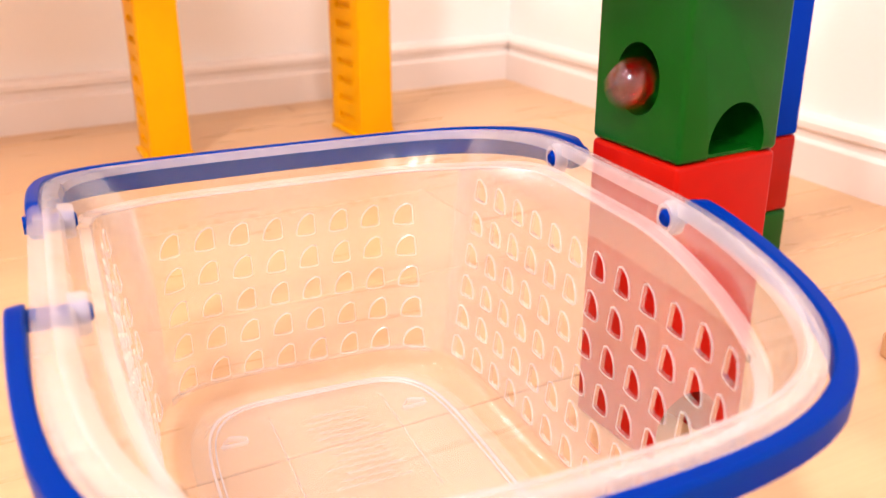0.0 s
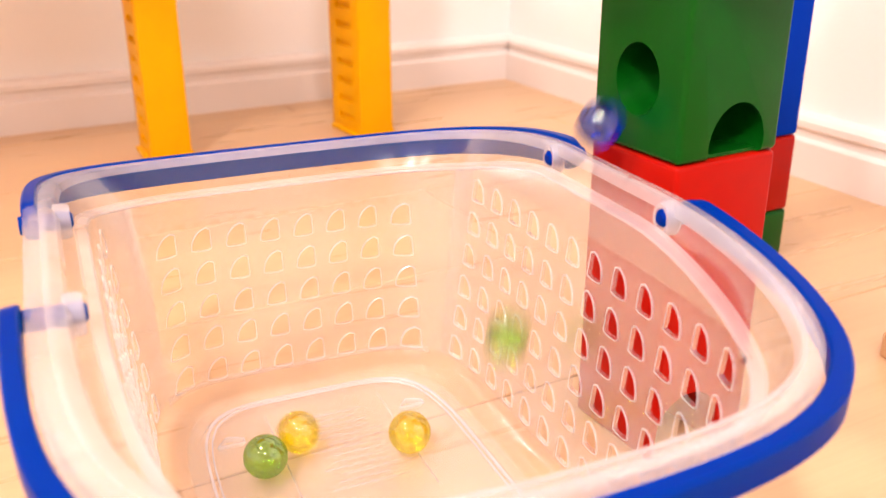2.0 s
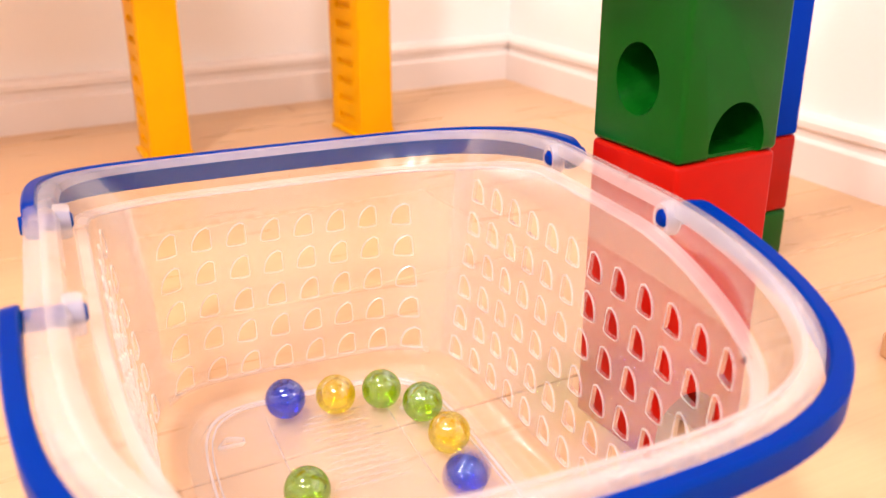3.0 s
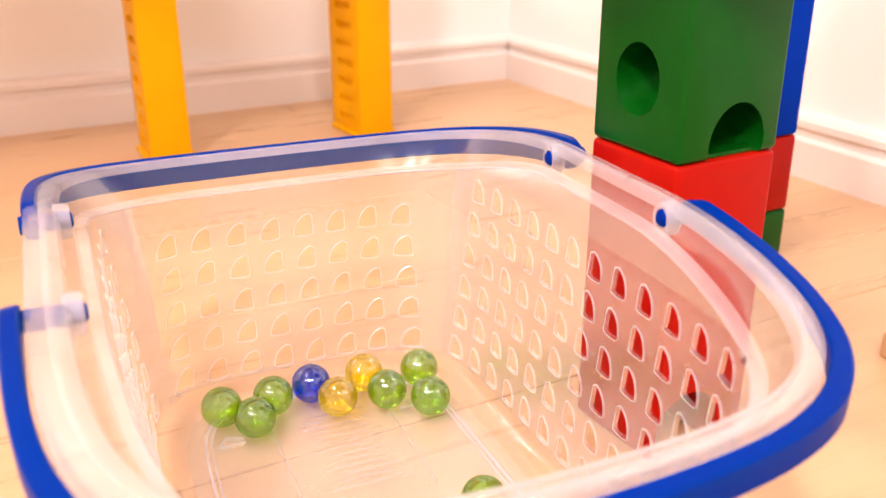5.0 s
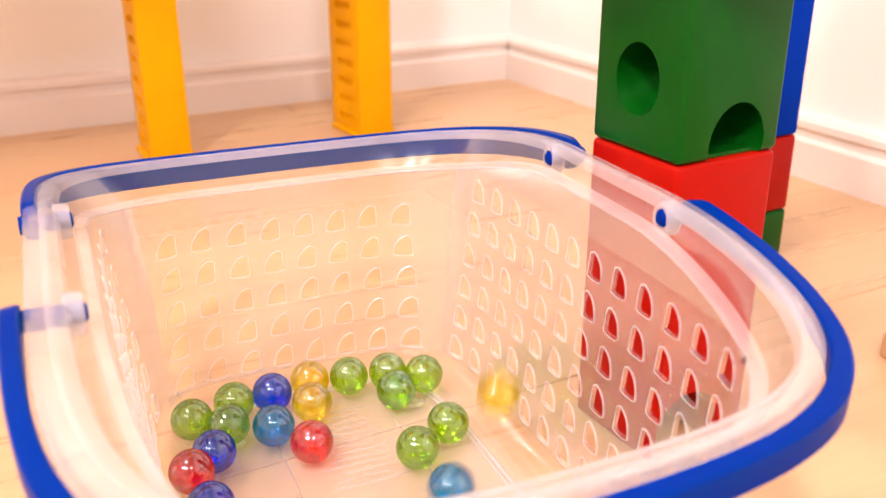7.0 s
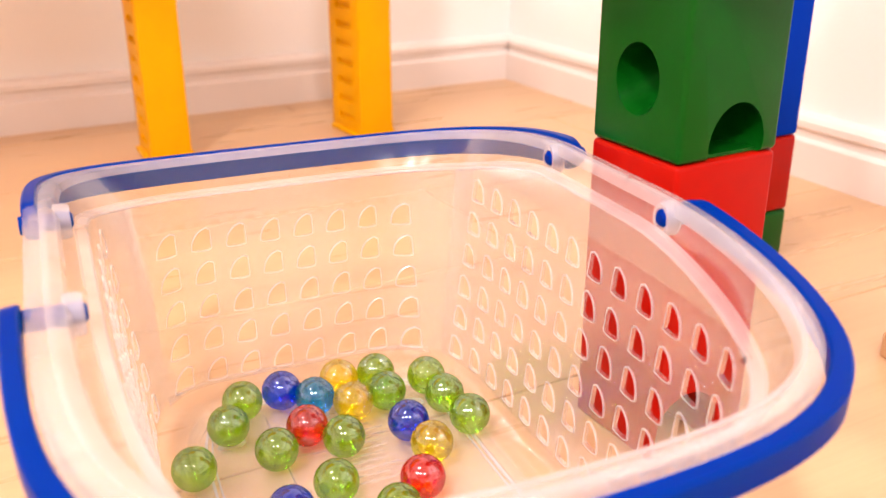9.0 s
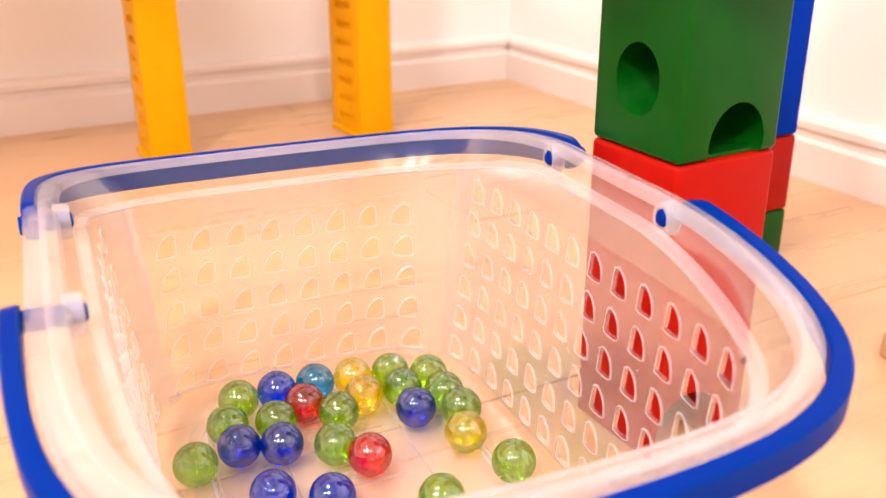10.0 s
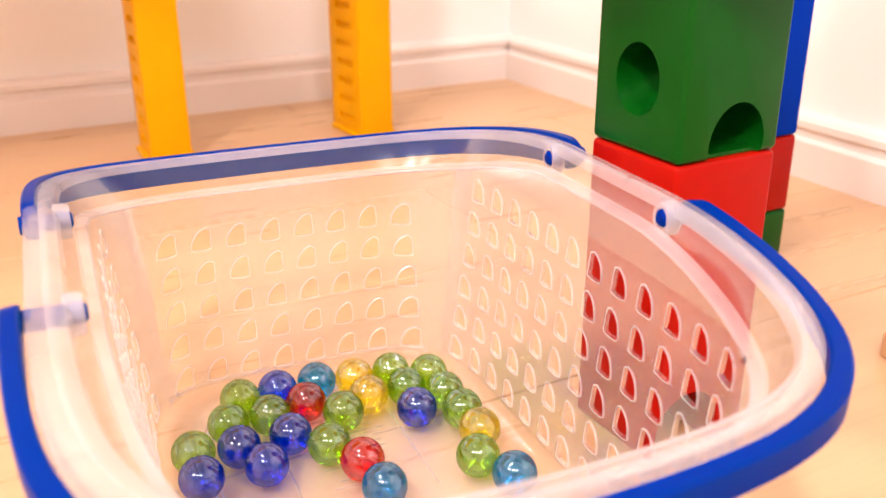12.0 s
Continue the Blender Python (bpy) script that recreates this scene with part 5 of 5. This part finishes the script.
    roll("green", [(0, 0.08, 0.3499, 0.3288), (7.4, 0.08, 0.3499, 0.3288), (7.48, 0.0902, 0.3455, 0.1862), (7.565, 0.0832, 0.3416, 0.1562), (7.6, 0.0727, 0.3358, 0.1512), (7.633, 0.0677, 0.3337, 0.1499), (7.667, 0.057, 0.3298, 0.1359), (7.7, 0.0418, 0.3243, 0.1076), (7.733, 0.0243, 0.3179, 0.0557), (7.763, 0.0187, 0.3159, 0.0127), (7.85, -0.0087, 0.2612, 0.0127), (8.2, 0.0202, 0.2528, 0.0127), (8.6, -0.0095, 0.2639, 0.0127), (8.8, -0.0114, 0.2727, 0.0127), (8.9, -0.0133, 0.2719, 0.0127), (9, -0.0157, 0.2714, 0.0127), (9.1, -0.0171, 0.2723, 0.0127), (9.2, -0.0155, 0.2745, 0.0127), (9.3, -0.0104, 0.2766, 0.0127), (9.4, -0.0061, 0.2797, 0.0127), (9.5, -0.0008, 0.2811, 0.0127), (9.6, 0.0039, 0.2833, 0.0127), (9.8, 0.0151, 0.2913, 0.0127), (10, 0.0268, 0.299, 0.0127), (10.2, 0.0167, 0.2951, 0.0127), (10.4, 0.0101, 0.2932, 0.0127), (10.6, 0.0103, 0.2918, 0.0127), (10.8, 0.0148, 0.2903, 0.0127), (11, 0.0149, 0.2932, 0.0127), (11.2, 0.0192, 0.2986, 0.0127), (11.35, 0.0236, 0.3036, 0.0127), (11.5, 0.0198, 0.3031, 0.0127), (11.7, 0.0153, 0.3026, 0.0127), (12, 0.0133, 0.3026, 0.0127)])
    roll("blue", [(0, 0.0885, 0.3345, 0.3288), (7.9, 0.0885, 0.3345, 0.3288), (7.98, 0.0902, 0.3455, 0.1862), (8.065, 0.0832, 0.3416, 0.1562), (8.1, 0.0727, 0.3358, 0.1512), (8.133, 0.0677, 0.3337, 0.1499), (8.167, 0.057, 0.3298, 0.1359), (8.2, 0.0418, 0.3243, 0.1076), (8.233, 0.0243, 0.3179, 0.0557), (8.263, 0.0187, 0.3159, 0.0127), (8.35, -0.0125, 0.2583, 0.0127), (8.7, 0.0386, 0.2606, 0.0127), (9.2, 0.0386, 0.2606, 0.0127), (9.4, -0.0824, 0.2643, 0.0127), (9.5, -0.0869, 0.2749, 0.0127), (9.6, -0.086, 0.2728, 0.0127), (9.8, -0.0718, 0.2751, 0.0127), (10, -0.0616, 0.2795, 0.0127), (10.2, -0.0731, 0.293, 0.0127), (10.4, -0.0793, 0.2897, 0.0127), (10.6, -0.0881, 0.2837, 0.0127), (10.8, -0.0865, 0.2879, 0.0127), (11, -0.0837, 0.2916, 0.0127), (11.2, -0.0878, 0.2898, 0.0127), (11.4, -0.0897, 0.2869, 0.0127), (11.7, -0.0872, 0.2898, 0.0127), (12, -0.0895, 0.2883, 0.0127)])
    roll("yellow", [(0, 0.0954, 0.3584, 0.3288), (8.533, 0.0954, 0.3584, 0.3288), (8.613, 0.0902, 0.3455, 0.1862), (8.698, 0.0832, 0.3416, 0.1562), (8.733, 0.0727, 0.3358, 0.1512), (8.766, 0.0677, 0.3337, 0.1499), (8.8, 0.057, 0.3298, 0.1359), (8.833, 0.0418, 0.3243, 0.1076), (8.866, 0.0243, 0.3179, 0.0557), (8.896, 0.0187, 0.3159, 0.0127), (8.93, 0.0105, 0.2788, 0.0127), (9.05, -0.0008, 0.2578, 0.0127), (9.4, 0.0545, 0.2222, 0.0127), (12, 0.0545, 0.2222, 0.0127)])
    roll("blue", [(0, 0.1039, 0.343, 0.3288), (8.95, 0.1039, 0.343, 0.3288), (9.03, 0.0902, 0.3455, 0.1862), (9.115, 0.0832, 0.3416, 0.1562), (9.15, 0.0727, 0.3358, 0.1512), (9.183, 0.0677, 0.3337, 0.1499), (9.217, 0.057, 0.3298, 0.1359), (9.25, 0.0418, 0.3243, 0.1076), (9.33, -0.0008, 0.2952, 0.0127), (9.4, -0.0355, 0.2754, 0.0127), (9.5, -0.0582, 0.2768, 0.0127), (9.6, -0.0647, 0.2859, 0.0127), (9.8, -0.066, 0.3004, 0.0127), (10, -0.0633, 0.3107, 0.0127), (10.2, -0.0596, 0.3182, 0.0127), (10.4, -0.0592, 0.3216, 0.0127), (10.8, -0.0594, 0.321, 0.0127), (11, -0.0597, 0.3188, 0.0127), (11.4, -0.0605, 0.3182, 0.0127), (12, -0.061, 0.3177, 0.0127)])
    roll("yellow", [(0, 0.08, 0.3499, 0.3466), (9.475, 0.08, 0.3499, 0.3466), (9.555, 0.0902, 0.3455, 0.1862), (9.64, 0.0832, 0.3416, 0.1562), (9.675, 0.0727, 0.3358, 0.1512), (9.708, 0.0677, 0.3337, 0.1499), (9.742, 0.057, 0.3298, 0.1359), (9.775, 0.0418, 0.3243, 0.1076), (9.808, 0.0243, 0.3179, 0.0557), (9.838, 0.0187, 0.3159, 0.0127), (9.87, 0.0087, 0.2722, 0.0127), (10, -0.0111, 0.2558, 0.0127), (10.4, 0.0017, 0.245, 0.0127), (12, 0.0017, 0.245, 0.0127)])
    roll("green", [(0, 0.0885, 0.3345, 0.3466), (9.6, 0.0885, 0.3345, 0.3466), (9.68, 0.0902, 0.3455, 0.1862), (9.765, 0.0832, 0.3416, 0.1562), (9.8, 0.0727, 0.3358, 0.1512), (9.833, 0.0677, 0.3337, 0.1499), (9.867, 0.057, 0.3298, 0.1359), (9.9, 0.0418, 0.3243, 0.1076), (9.933, 0.0243, 0.3179, 0.0557), (9.98, 0.0075, 0.281, 0.0127), (10.03, -0.0036, 0.2757, 0.0127), (10.15, -0.0111, 0.2558, 0.0127), (10.5, 0.0099, 0.2257, 0.0127), (12, 0.0099, 0.2257, 0.0127)])
    roll("green", [(0, 0.0954, 0.3584, 0.3466), (10.44, 0.0954, 0.3584, 0.3466), (10.52, 0.0902, 0.3455, 0.1862), (10.605, 0.0832, 0.3416, 0.1562), (10.64, 0.0727, 0.3358, 0.1512), (10.673, 0.0677, 0.3337, 0.1499), (10.707, 0.057, 0.3298, 0.1359), (10.74, 0.0418, 0.3243, 0.1076), (10.773, 0.0243, 0.3179, 0.0557), (10.83, 0.0151, 0.2976, 0.0127), (10.9, 0.0019, 0.268, 0.0127), (11, -0.0111, 0.2539, 0.0127), (11.3, 0.0365, 0.2141, 0.0127), (12, 0.0365, 0.2141, 0.0127)])
    roll("cyan", [(0, 0.1039, 0.343, 0.3466), (10.967, 0.1039, 0.343, 0.3466), (11.047, 0.0902, 0.3455, 0.1862), (11.132, 0.0832, 0.3416, 0.1562), (11.167, 0.0727, 0.3358, 0.1512), (11.2, 0.0677, 0.3337, 0.1499), (11.234, 0.057, 0.3298, 0.1359), (11.267, 0.0418, 0.3243, 0.1076), (11.3, 0.0243, 0.3179, 0.0557), (11.36, -0.0036, 0.2834, 0.0127), (11.42, -0.0194, 0.2758, 0.0127), (11.55, -0.0346, 0.2579, 0.0127), (11.75, -0.0361, 0.2599, 0.0127), (11.9, -0.0268, 0.2758, 0.0127), (12, -0.0215, 0.2839, 0.0127)])


motions()
